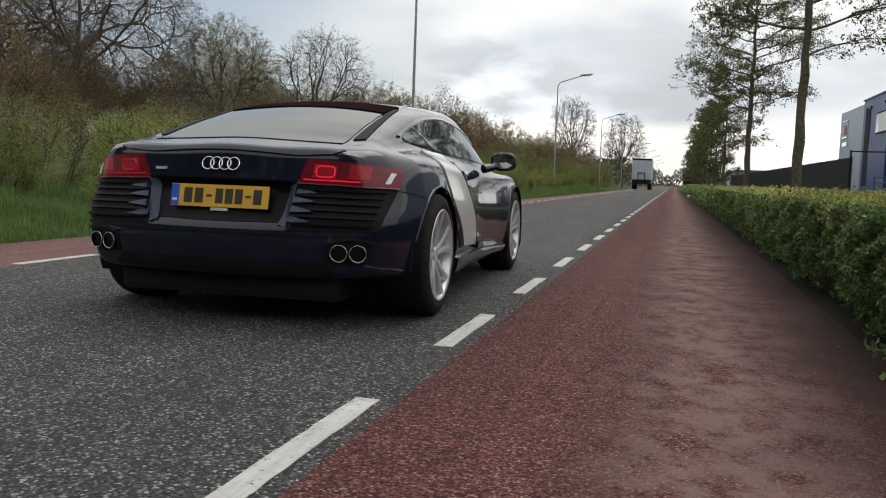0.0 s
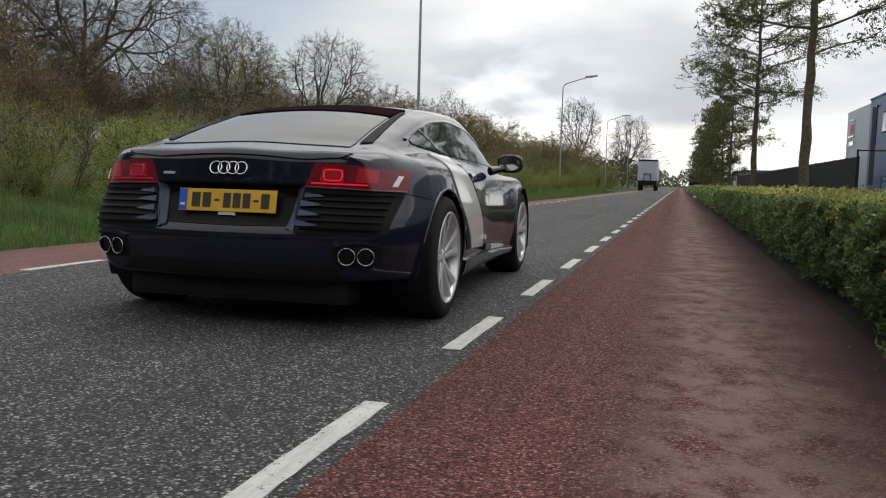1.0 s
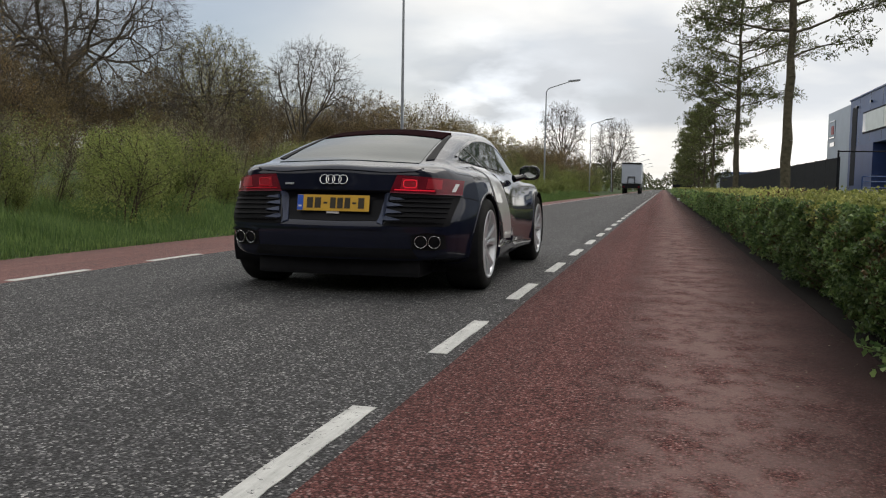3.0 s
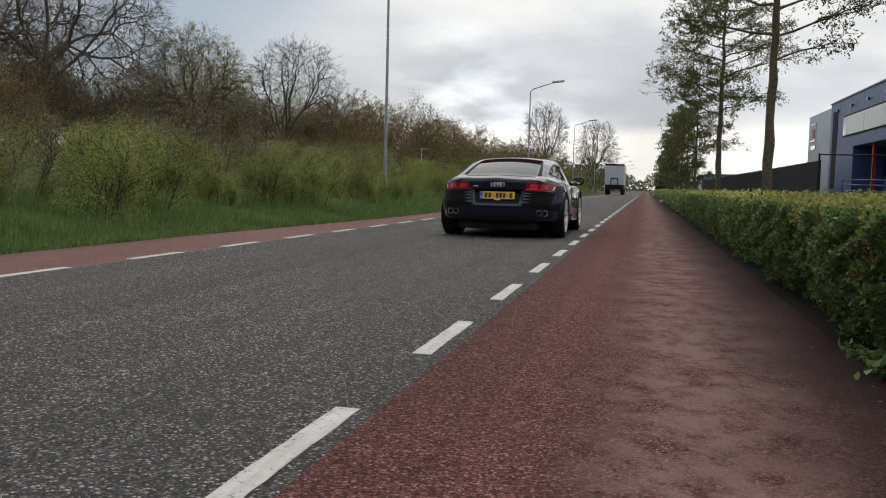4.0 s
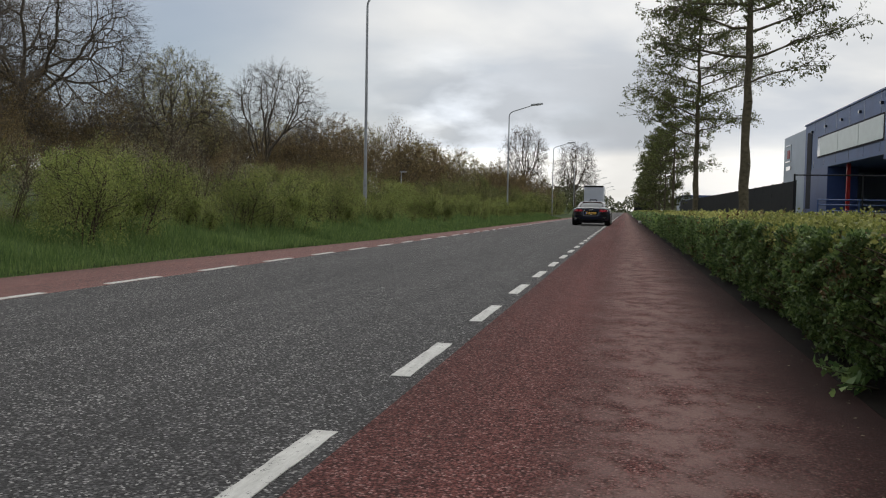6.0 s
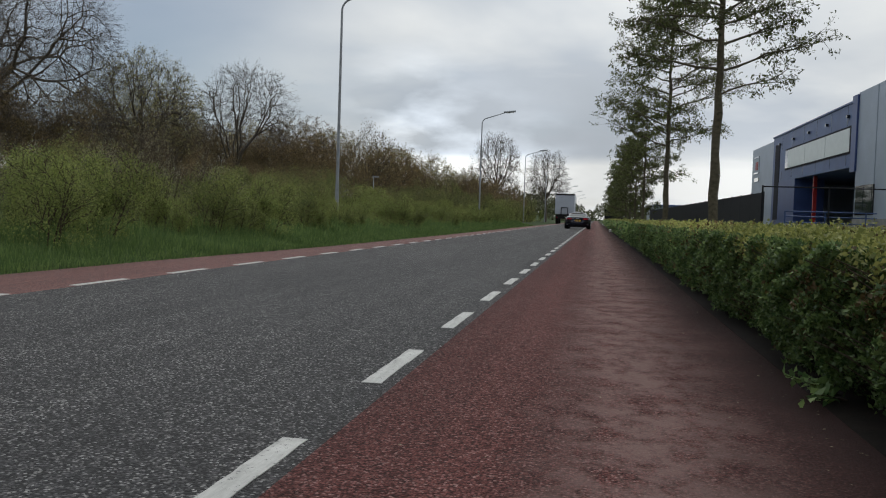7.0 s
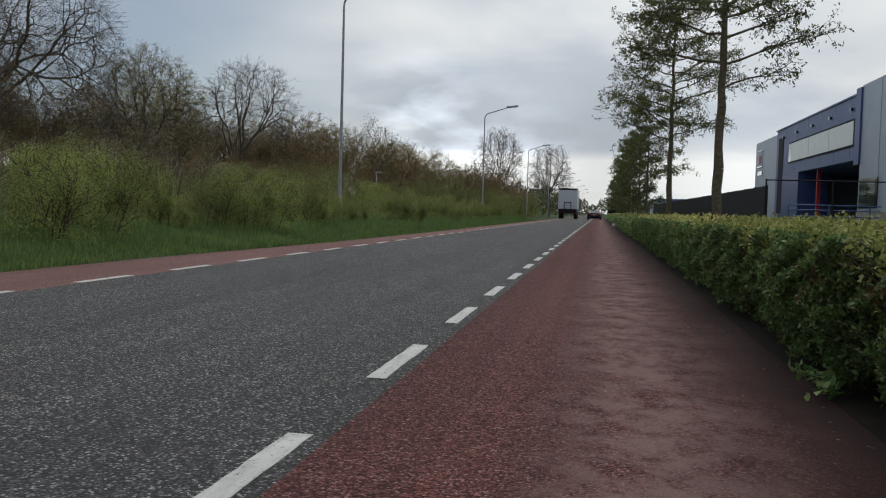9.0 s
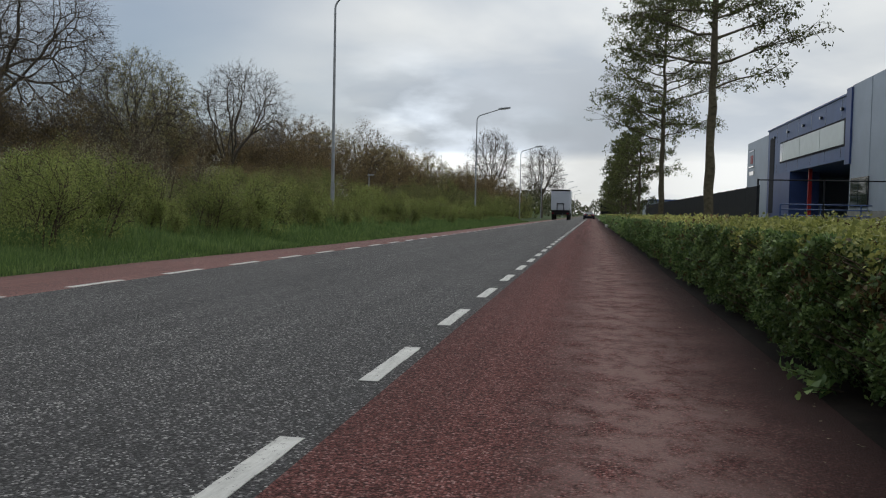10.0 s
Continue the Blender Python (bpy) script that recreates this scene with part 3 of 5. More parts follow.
def build_car():
    from mathutils.bvhtree import BVHTree
    car = thing("sports_car", "dark blue mid-engined sports coupe with silver side blades on the road", "car")
    verts, faces = body_shell()
    body = raw("body", verts, faces, PAINT, car, "glossy midnight blue body shell", smooth=True)
    body.data.set_sharp_from_angle(angle=radians(38))
    tree = BVHTree.FromPolygons([Vector(v) for v in verts], faces)

    def cast(p, way, lift):
        """The body's surface met from outside at p, lifted off along its normal."""
        way = Vector(way)
        hit, nor, _, _ = tree.ray_cast(Vector(p) - way * 3, way)
        if hit is None:
            near, nor, _, _ = tree.find_nearest(Vector(p))
            hit = near
        if nor.dot(way) > 0:
            nor = -nor
        return hit + nor * lift

    def patch(name, low, high, way, mat, label="", nu=16, nv=8, lift=0.004, thick=0.004, parent=None, mirror=False):
        """A panel lying on the body between two edge lines, seen along way; points are (x, y, z)."""
        a, b = np.array(low, float), np.array(high, float)

        def walk_line(p, n):
            t = np.linspace(0, len(p) - 1, n)
            return np.stack([curve(list(zip(range(len(p)), p[:, k])), t) for k in range(3)], 1)

        a, b = walk_line(a, nu), walk_line(b, nu)
        bm = bmesh.new()
        rows, under = [], []
        for j in range(nv):
            t = j / (nv - 1)
            line = a * (1 - t) + b * t
            rows.append([bm.verts.new(cast(p, way, lift)) for p in line])
            under.append([bm.verts.new(cast(p, way, lift - thick - 0.004)) for p in line])
        for j in range(nv - 1):
            for i in range(nu - 1):
                bm.faces.new((rows[j][i], rows[j][i + 1], rows[j + 1][i + 1], rows[j + 1][i]))
        loop = [rows[0][i] for i in range(nu)] + [rows[j][-1] for j in range(1, nv)] + [rows[-1][i] for i in range(nu - 2, -1, -1)] + [rows[j][0] for j in range(nv - 2, 0, -1)]
        base = [under[0][i] for i in range(nu)] + [under[j][-1] for j in range(1, nv)] + [under[-1][i] for i in range(nu - 2, -1, -1)] + [under[j][0] for j in range(nv - 2, 0, -1)]
        for i in range(len(loop)):
            k = (i + 1) % len(loop)
            bm.faces.new((loop[i], base[i], base[k], loop[k]))
        for v in [v for r in under for v in r if not v.link_faces]:
            bm.verts.remove(v)
        mid = rows[nv // 2][nu // 2]
        bmesh.ops.recalc_face_normals(bm, faces=bm.faces)
        mid.normal_update()
        if mid.normal.dot(Vector(way)) > 0:
            bmesh.ops.reverse_faces(bm, faces=bm.faces)
        if mirror:
            bmesh.ops.scale(bm, vec=(-1, 1, 1), verts=bm.verts)
            bmesh.ops.reverse_faces(bm, faces=bm.faces)
        ob = part(name, bm, mat, parent or car, label, smooth=True)
        ob.data.set_sharp_from_angle(angle=radians(40))
        return ob

    # glass
    patch("rear_window", [(-0.53, -0.46, 1), (0, -0.49, 1), (0.53, -0.46, 1)], [(-0.485, 0.33, 1), (0, 0.38, 1), (0.485, 0.33, 1)], (0, 0, -1), TINTED, "sloping tinted rear window", 24, 16)
    patch("windscreen", [(-0.60, 2.62, 1), (0, 2.72, 1), (0.60, 2.62, 1)], [(-0.46, 1.88, 1), (0, 1.94, 1), (0.46, 1.88, 1)], (0, 0, -1), TINTED, "raked windscreen", 20, 12)
    patch("high_brake_light", [(-0.492, 0.335, 1), (0, 0.385, 1), (0.492, 0.335, 1)], [(-0.48, 0.68, 1), (0, 0.74, 1), (0.48, 0.68, 1)], (0, 0, -1), RED_STRIP, "dark red brake light strip above the rear window", 24, 4, 0.010, 0.010)
    for side in (1, -1):
        patch("window_vent", [(side * 0.49, 0.55, 1), (side * 0.545, -0.34, 1)], [(side * 0.512, 0.57, 1), (side * 0.600, -0.30, 1)], (0, 0, -1), BLACK, "black vent strip beside the rear window", 14, 4, 0.006)
        way = (-side, 0, 0)
        s = side
        patch("side_window", [(s, 0.56, 0.926), (s, 0.90, 0.914), (s, 1.3, 0.902), (s, 1.8, 0.886), (s, 2.36, 0.864)], [(s, 0.30, 1.052), (s, 0.62, 1.112), (s, 1.05, 1.140), (s, 1.55, 1.108), (s, 2.36, 0.874)], way, TINTED, "tinted side window", 26, 8, 0.005)
        patch("quarter_window", [(s, 0.03, 0.962), (s, 0.22, 0.944), (s, 0.52, 0.928)], [(s, 0.03, 0.980), (s, 0.12, 1.010), (s, 0.27, 1.046)], way, TINTED, "small quarter window behind the door", 12, 8, 0.005)
        patch("window_pillar", [(s, 0.52, 0.926), (s, 0.57, 0.926)], [(s, 0.265, 1.048), (s, 0.315, 1.056)], way, GLOSSBLACK, "black window pillar", 4, 10, 0.008)
        patch("window_frame", [(s, 0.00, 0.980), (s, 0.30, 1.056), (s, 0.62, 1.116), (s, 1.05, 1.144), (s, 1.55, 1.112), (s, 2.38, 0.876)], [(s, -0.03, 0.986), (s, 0.28, 1.068), (s, 0.61, 1.128), (s, 1.05, 1.156), (s, 1.57, 1.124), (s, 2.41, 0.880)], way, GLOSSBLACK, "black window frame", 30, 3, 0.009, 0.008)
        patch("side_blade", [(s, 0.24, 0.918), (s, 0.14, 0.84), (s, 0.25, 0.67), (s, 0.46, 0.49), (s, 0.62, 0.35)], [(s, 0.66, 0.906), (s, 0.68, 0.82), (s, 0.86, 0.66), (s, 1.03, 0.47), (s, 1.11, 0.325)], way, BLADE, "silver side blade behind the door", 24, 10, 0.007, 0.007)
        patch("blade_intake", [(s, 0.40, 0.44), (s, 0.50, 0.34)], [(s, 0.46, 0.48), (s, 0.60, 0.35)], way, BLACK, "dark air intake behind the blade", 8, 5, 0.004)
        patch("door", [(s, 1.16, 0.345), (s, 1.7, 0.33), (s, 2.18, 0.30)], [(s, 0.74, 0.868), (s, 1.5, 0.848), (s, 2.26, 0.825)], way, PAINT, "dark blue door", 18, 14, 0.004)
        patch("door_handle", [(s, 0.82, 0.785), (s, 1.02, 0.780)], [(s, 0.82, 0.808), (s, 1.02, 0.803)], way, GLOSSBLACK, "flush dark door handle", 8, 4, 0.014, 0.012)
        patch("sill_ledge", [(s, 1.10, 0.300), (s, 1.6, 0.285), (s, 2.18, 0.25)], [(s, 1.10, 0.345), (s, 1.6, 0.318), (s, 2.18, 0.262)], way, PAINT, "ledge along the sill catching the light", 16, 5, 0.030, 0.032)
        patch("sill", [(s, 0.42, 0.185), (s, 1.3, 0.185), (s, 2.26, 0.185)], [(s, 0.42, 0.29), (s, 1.3, 0.28), (s, 2.24, 0.245)], way, PAINT, "side sill", 16, 5, 0.020, 0.022)
        patch("panel_seam", [(s, -0.62, 0.698), (s, -0.42, 0.680), (s, -0.26, 0.655)], [(s, -0.62, 0.703), (s, -0.42, 0.685), (s, -0.26, 0.660)], way, BLACK, "thin dark panel gap", 8, 3, 0.002, 0.002)
        # mirror
        bm = bmesh.new()
        bmesh.ops.create_uvsphere(bm, u_segments=20, v_segments=12, radius=1)
        bmesh.ops.scale(bm, vec=(0.094, 0.066, 0.066), verts=bm.verts)
        for v in bm.verts:
            # squarer outline, flat back
            k = 1 + 0.16 * min(1.0, abs(v.co.x / 0.094) * abs(v.co.z / 0.066) * 2)
            v.co.x, v.co.z = v.co.x * k, v.co.z * k
            if v.co.y < -0.02:
                v.co.y = -0.02 - (v.co.y + 0.02) * 0.05
        bmesh.ops.translate(bm, vec=(s * 0.982, 1.76, 0.897), verts=bm.verts)
        mirror = part("door_mirror", bm, GLOSSBLACK, car, "gloss black door mirror", True)
        bm = bmesh.new()
        bmesh.ops.create_cone(bm, cap_ends=True, segments=24, radius1=1, radius2=1, depth=0.006, matrix=Matrix.Translation((s * 0.982, 1.733, 0.899)) @ Matrix.Diagonal((0.078, 1, 0.052, 1)) @ Matrix.Rotation(radians(90), 4, "X"))
        part("mirror_glass", bm, MIRROR, mirror, "reflecting mirror glass")
        part("mirror_arm", tube(bmesh.new(), (s * 0.85, 1.66, 0.838), (s * 0.955, 1.77, 0.868), 0.034, 0.024, 12), GLOSSBLACK, mirror)
        # tail lamps
        back = (0, 1, 0)
        lamp = patch("tail_light", [(s * 0.402, -1, 0.722), (s * 0.63, -1, 0.716), (s * 0.846, -1, 0.704)], [(s * 0.446, -1, 0.834), (s * 0.64, -1, 0.823), (s * 0.846, -1, 0.798)], back, RED_LENS, "red tail light with a lit loop", 22, 10, 0.008, 0.010)
        for x0, x1 in ((0.470, 0.585), (0.640, 0.735)):
            patch("light_cell", [(s * x0, -1, 0.742), (s * x1, -1, 0.738)], [(s * (x0 + 0.012), -1, 0.812), (s * x1, -1, 0.803)], back, RED_CELL, "brighter red light cell", 8, 6, 0.0095, 0.004, lamp)
        for x0, x1 in ((0.490, 0.578),):
            z0, z1, r = 0.748, 0.800, 0.018
            path = []
            for cx, cz, a0 in ((x1 - r, z1 - r, 0), (x0 + r, z1 - r, 90), (x0 + r, z0 + r, 180), (x1 - r, z0 + r, 270)):
                path += [(cx + r * math.cos(radians(a0 + a)), cz + r * math.sin(radians(a0 + a))) for a in (0, 30, 60, 90)]
            path.append(path[0])
            bm = bmesh.new()
            for (xa, za), (xb, zb) in zip(path[:-1], path[1:]):
                tube(bm, cast((s * xa, -1, za), back, 0.010), cast((s * xb, -1, zb), back, 0.010), 0.0040, n=6)
            part("light_loop", bm, LED if s > 0 else LED_DIM, lamp, "glowing red light loop")
        bm = bmesh.new()
        stops = [cast((s * x, -1, 0.7345 - 0.02 * (x - 0.42)), back, 0.010) for x in np.linspace(0.43, 0.70, 7)]
        for p, q in zip(stops[:-1], stops[1:]):
            tube(bm, p, q, 0.0038, n=6)
        part("light_bar", bm, LED if s > 0 else LED_DIM, lamp, "glowing red light bar")
        patch("lens_trim", [(s * 0.400, -1, 0.713), (s * 0.61, -1, 0.708), (s * 0.84, -1, 0.696)], [(s * 0.402, -1, 0.721), (s * 0.61, -1, 0.715), (s * 0.84, -1, 0.703)], back, RED_TRIM, "", 18, 3, 0.016, 0.014, lamp)
        patch("reversing_lamp", [(s * 0.790, -1, 0.722), (s * 0.808, -1, 0.722)], [(s * 0.806, -1, 0.776), (s * 0.824, -1, 0.774)], back, CLEAR_LENS, "small clear lamp", 4, 5, 0.012, 0.004, lamp)
        # rear vents
        grille = patch("rear_vent", [(s * 0.372, -1, 0.492), (s * 0.60, -1, 0.486), (s * 0.800, -1, 0.492)], [(s * 0.408, -1, 0.712), (s * 0.62, -1, 0.706), (s * 0.842, -1, 0.694)], back, BLACK, "black rear vent with horizontal slats", 16, 8, 0.004)
        for i in range(6):
            z = 0.516 + i * 0.033
            x0, x1 = 0.392 + 0.005 * i, 0.768 + 0.007 * i
            patch("slat", [(s * x0, -1, z), (s * (x0 + x1) / 2, -1, z - 0.002), (s * x1, -1, z - 0.005)], [(s * x0, -1, z + 0.012), (s * (x0 + x1) / 2, -1, z + 0.010), (s * x1, -1, z + 0.007)], back, SLAT, "", 12, 3, 0.018, 0.016, grille)
        for i in range(4):
            z = 0.520 + i * 0.046
            patch("fin", [(s * (0.385 + 0.006 * i), -1, z), (s * (0.490 + 0.004 * i), -1, z + 0.006)], [(s * (0.390 + 0.006 * i), -1, z + 0.030), (s * (0.470 + 0.004 * i), -1, z + 0.014)], back, FIN, "blue-grey pointed fin", 6, 4, 0.026, 0.024, grille)
        # tail pipes
        patch("pipe_recess", [(s * 0.560, -1, 0.335), (s * 0.68, -1, 0.325), (s * 0.780, -1, 0.340)], [(s * 0.560, -1, 0.425), (s * 0.68, -1, 0.445), (s * 0.775, -1, 0.430)], back, BLACK, "black recess round the tail pipes", 12, 6, 0.003)
        for x in (0.624, 0.713):
            c = cast((s * x, -1, 0.384), back, 0.0)
            out = Vector((s * 0.27, -0.96, 0.0)).normalized()
            bm = bmesh.new()
            tube(bm, c - out * 0.14, c + out * 0.012, 0.041, 0.043, 28, False)
            tube(bm, c - out * 0.14, c + out * 0.012, 0.036, 0.039, 28, False)
            tube(bm, c - out * 0.08, c - out * 0.078, 0.040, 0.040, 24, True)
            pipe = part("tail_pipe", bm, DARKCHROME, car, "round twin tail pipe", True)
            part("pipe_rim", ring(bmesh.new(), c + out * 0.014, out, 0.0410, 0.0019, 36, 8), CHROME, pipe, "thin chrome rim", True)
        patch("pipe_brow", [(s * 0.565, -1, 0.432), (s * 0.68, -1, 0.450), (s * 0.785, -1, 0.430)], [(s * 0.55, -1, 0.446), (s * 0.68, -1, 0.466), (s * 0.800, -1, 0.440)], back, PAINT, "", 12, 3, 0.016, 0.014)
        # wheel wells and arch edges
        for c in (0.0, AXLE):
            bm = bmesh.new()
            prof = [(0.945 * s, 0.374), (0.60 * s, 0.374)]
            n = 40
            rows = [[bm.verts.new((x, c + r * math.cos(a), TYRE + r * math.sin(a))) for x, r in prof] for a in np.linspace(radians(-25), radians(205), n)]
            for i in range(n - 1):
                bm.faces.new((rows[i][0], rows[i + 1][0], rows[i + 1][1], rows[i][1]))
            bm.faces.new([r[1] for r in rows])
            part("wheel_well", bm, BLACK, car, "black wheel well")
            bm = bmesh.new()
            n = 44
            rim = []
            for a in np.linspace(radians(-14), radians(194), n):
                y, z = c + 0.379 * math.cos(a), TYRE + 0.379 * math.sin(a)
                q = cast((s, y, z), (-s, 0, 0), 0.0)
                rim.append(q)
            for p, q in zip(rim[:-1], rim[1:]):
                tube(bm, p, q, 0.0075, n=6, caps=False)
            bmesh.ops.remove_doubles(bm, verts=bm.verts, dist=0.002)
            part("arch_lip", bm, PAINT, car, "rolled wheel arch lip", True)
    # rear centre
    patch("spoiler_lip", [(-0.60, -0.662, 1), (-0.35, -0.708, 1), (0, -0.722, 1), (0.35, -0.708, 1), (0.60, -0.662, 1)], [(-0.60, -0.632, 1), (-0.35, -0.672, 1), (0, -0.686, 1), (0.35, -0.672, 1), (0.60, -0.632, 1)], (0, 0, -1), PAINT, "slim spoiler lip", 24, 4, 0.010, 0.012)
    patch("lip_gap", [(-0.61, -0.630, 1), (0, -0.684, 1), (0.61, -0.630, 1)], [(-0.61, -0.620, 1), (0, -0.674, 1), (0.61, -0.620, 1)], (0, 0, -1), BLACK, "", 24, 3, 0.003, 0.002)
    back = (0, 1, 0)
    plate_bed = patch("plate_recess", [(-0.330, -1, 0.520), (0, -1, 0.515), (0.330, -1, 0.520)], [(-0.372, -1, 0.708), (0, -1, 0.710), (0.372, -1, 0.708)], back, SLAT, "dark recess round the number plate", 16, 8, 0.003)
    for s in (1, -1):
        patch("recess_flank", [(s * 0.325, -1, 0.505), (s * 0.368, -1, 0.495)], [(s * 0.365, -1, 0.708), (s * 0.402, -1, 0.712)], back, FIN, "", 6, 8, 0.010, 0.012, plate_bed)
    patch("tailgate_seam", [(-0.41, -1, 0.722), (0, -1, 0.722), (0.41, -1, 0.722)], [(-0.41, -1, 0.728), (0, -1, 0.728), (0.41, -1, 0.728)], back, BLACK, "thin dark tailgate seam", 20, 3, 0.0045, 0.002)
    patch("bumper_crease", [(-0.76, -1, 0.470), (0, -1, 0.462), (0.76, -1, 0.470)], [(-0.76, -1, 0.486), (0, -1, 0.480), (0.76, -1, 0.486)], back, PAINT, "bumper crease", 30, 3, 0.012, 0.012)
    patch("diffuser", [(-0.60, -1, 0.270), (0, -1, 0.270), (0.60, -1, 0.270)], [(-0.56, -1, 0.335), (0, -1, 0.335), (0.56, -1, 0.335)], back, BLACK, "matt black rear diffuser", 20, 6, 0.004)
    bm = bmesh.new()
    box(bm, -0.70, 0.70, -0.35, 3.2, 0.15, 0.20)
    part("underbody", bm, BLACK, car, "flat black underbody")
    # added block: lower diffuser, its black also filling in the shadow beneath the tail
    part("undertray", a_box(-0.60, 0.60, -0.66, -0.15, 0.13, 0.30, bevel=0.03), BLACK, car, "low black block added for the diffuser and the shadow under the tail")
    # number plate with plain bars
    c = cast((0, -1, 0.64), back, 0.010)
    plate = part("number_plate", a_box(-0.264, 0.264, -0.004, 0.004, -0.056, 0.056, bevel=0.002), PLATE_YELLOW, car, "yellow number plate with dark bars")
    plate.location, plate.rotation_euler = (0, c.y - 0.030, 0.636), (radians(-10), 0, 0)
    part("blue_band", a_box(-0.262, -0.220, -0.0065, -0.003, -0.053, 0.053), PLATE_BLUE, plate, "blue band on the plate")
    part("band_bar", a_box(-0.253, -0.229, -0.0080, -0.006, -0.030, -0.018), CLEAR_LENS, plate)
    for x0, x1 in ((-0.192, -0.147), (-0.133, -0.088), (-0.020, 0.020), (0.032, 0.073), (0.085, 0.126), (0.184, 0.228)):
        part("bar", a_box(x0, x1, -0.0062, -0.003, -0.037, 0.037), PLATE_INK, plate)
    for x in (-0.055, 0.156):
        part("short_bar", a_box(x - 0.014, x + 0.014, -0.0062, -0.003, -0.006, 0.006), PLATE_INK, plate)
    c = cast((0, -1, 0.572), back, 0.008)
    part("plate_sticker", a_box(-0.045, 0.045, c.y - 0.010, c.y, 0.564, 0.580), CLEAR_LENS, car, "small white sticker bar")
    # badges as plain shapes
    for i in range(4):
        x = -0.069 + 0.046 * i
        c = cast((x, -1, 0.798), back, 0.006)
        part("badge_ring", ring(bmesh.new(), (x, c.y - 0.002 * (i % 2), 0.798), (0, 1, -0.28), 0.0315, 0.0036, 28, 6), CHROME, car, "chrome badge ring", True)
    patch("model_badge", [(-0.370, -1, 0.760), (-0.305, -1, 0.760)], [(-0.364, -1, 0.773), (-0.299, -1, 0.773)], back, ALLOY, "small chrome model badge", 6, 3, 0.008, 0.004)
    # exhaust silencer seen under the tail
    part("silencer", tube(bmesh.new(), (-0.40, -0.42, 0.27), (0.40, -0.42, 0.27), 0.085, None, 18), DARKCHROME, car, "dark steel silencer", True)

    # wheels
    def wheel_at(x, y, s):
        w = new("wheel")
        w.parent = car
        w.location = (x, y, TYRE)
        tagged(w, "alloy wheel with five twin spokes and low tyre")
        half = TREAD / 2
        prof = [(-half, 0.255), (-half - 0.004, 0.290), (-half + 0.012, 0.325), (-half + 0.035, TYRE), (0, TYRE + 0.001), (half - 0.035, TYRE), (half - 0.012, 0.325), (half + 0.004, 0.290), (half, 0.255)]

        def spin(profile, n, close=False):
            bm = bmesh.new()
            rows = [[bm.verts.new((px, r * math.cos(a), r * math.sin(a))) for px, r in profile] for a in (2 * math.pi * i / n for i in range(n))]
            m = len(profile)
            for i in range(n):
                for j in range(m if close else m - 1):
                    bm.faces.new((rows[i][j], rows[i][(j + 1) % m], rows[(i + 1) % n][(j + 1) % m], rows[(i + 1) % n][j]))
            bmesh.ops.recalc_face_normals(bm, faces=bm.faces)
            return bm

        tyre = part("tyre", spin(prof + [(half - 0.02, 0.245), (-half + 0.02, 0.245)], 64, True), RUBBER, w, "low black tyre", True)
        part("rim", spin([(s * (half - 0.004), 0.258), (s * (half + 0.006), 0.250), (s * (half - 0.010), 0.240), (s * (half - 0.05), 0.228), (-s * half, 0.236), (-s * half, 0.250)], 56, True), ALLOY, w, "polished alloy rim", True)
        part("brake_disc", spin([(s * 0.035, 0.06), (s * 0.035, 0.178), (s * 0.005, 0.178), (s * 0.005, 0.06)], 40, True), DISC, w)
        part("hub", spin([(s * 0.04, 0.001), (s * 0.112, 0.001), (s * 0.114, 0.030), (s * 0.098, 0.058), (s * 0.04, 0.062)], 30), ALLOY, w, "", True)
        for k in range(5):
            for d in (-1, 1):
                bm = bmesh.new()
                pts = []
                for r, off, wide, face in ((0.045, 0.014, 0.016, 0.106), (0.12, 0.026, 0.019, 0.116), (0.19, 0.047, 0.024, 0.127), (0.243, 0.070, 0.032, 0.134)):
                    pts.append([bm.verts.new((s * fx, r, d * off + e)) for fx, e in ((face, -wide), (face + 0.006, 0), (face, wide), (face - 0.035, wide * 0.8), (face - 0.035, -wide * 0.8))])
                for p, q in zip(pts[:-1], pts[1:]):
                    for i in range(5):
                        bm.faces.new((p[i], p[(i + 1) % 5], q[(i + 1) % 5], q[i]))
                bm.faces.new(pts[0])
                bm.faces.new(pts[-1][::-1])
                bmesh.ops.rotate(bm, verts=bm.verts, cent=(0, 0, 0), matrix=Matrix.Rotation(2 * math.pi * k / 5 + 0.35, 3, "X"))
                bmesh.ops.recalc_face_normals(bm, faces=bm.faces)
                part("spoke", bm, ALLOY, w)
        return w

    wheels = [wheel_at(s * (w - TREAD / 2), y, s) for y, w in ((0.0, 0.958), (AXLE, 0.942)) for s in (1, -1)]
    return car, wheels


car, wheels = build_car()
# seconds, x, y, yaw of the rear axle
CAR_ROWS = [(0, -1.165, 1.843, 1.2), (1.1, -1.165, 1.855, 1.2), (1.9, -1.165, 1.89, 1.2), (2.15, -1.165, 1.91, 1.2), (2.5, -1.17, 2.14, 1.0), (2.8, -1.18, 2.8, 0.5), (3.3, -1.19, 5.13, -0.3), (3.6, -1.2, 7.2, -0.4), (4, -1.15, 10.75, -0.5), (4.5, -1.06, 16.9, -0.6), (5, -0.94, 24.6, -0.7), (5.5, -0.83, 33.1, -0.7), (5.7, -0.78, 36.7, -0.7), (6.8, -0.44, 58.9, -0.7), (7, -0.37, 63.3, -0.7), (7.5, -0.16, 75.3, -0.7), (8, 0.03, 88.0, -0.6), (8.5, 0.2, 101.4, -0.5), (9, 0.33, 115.3, -0.4), (9.5, 0.41, 129.6, -0.2), (10, 0.46, 144.1, -0.1)]


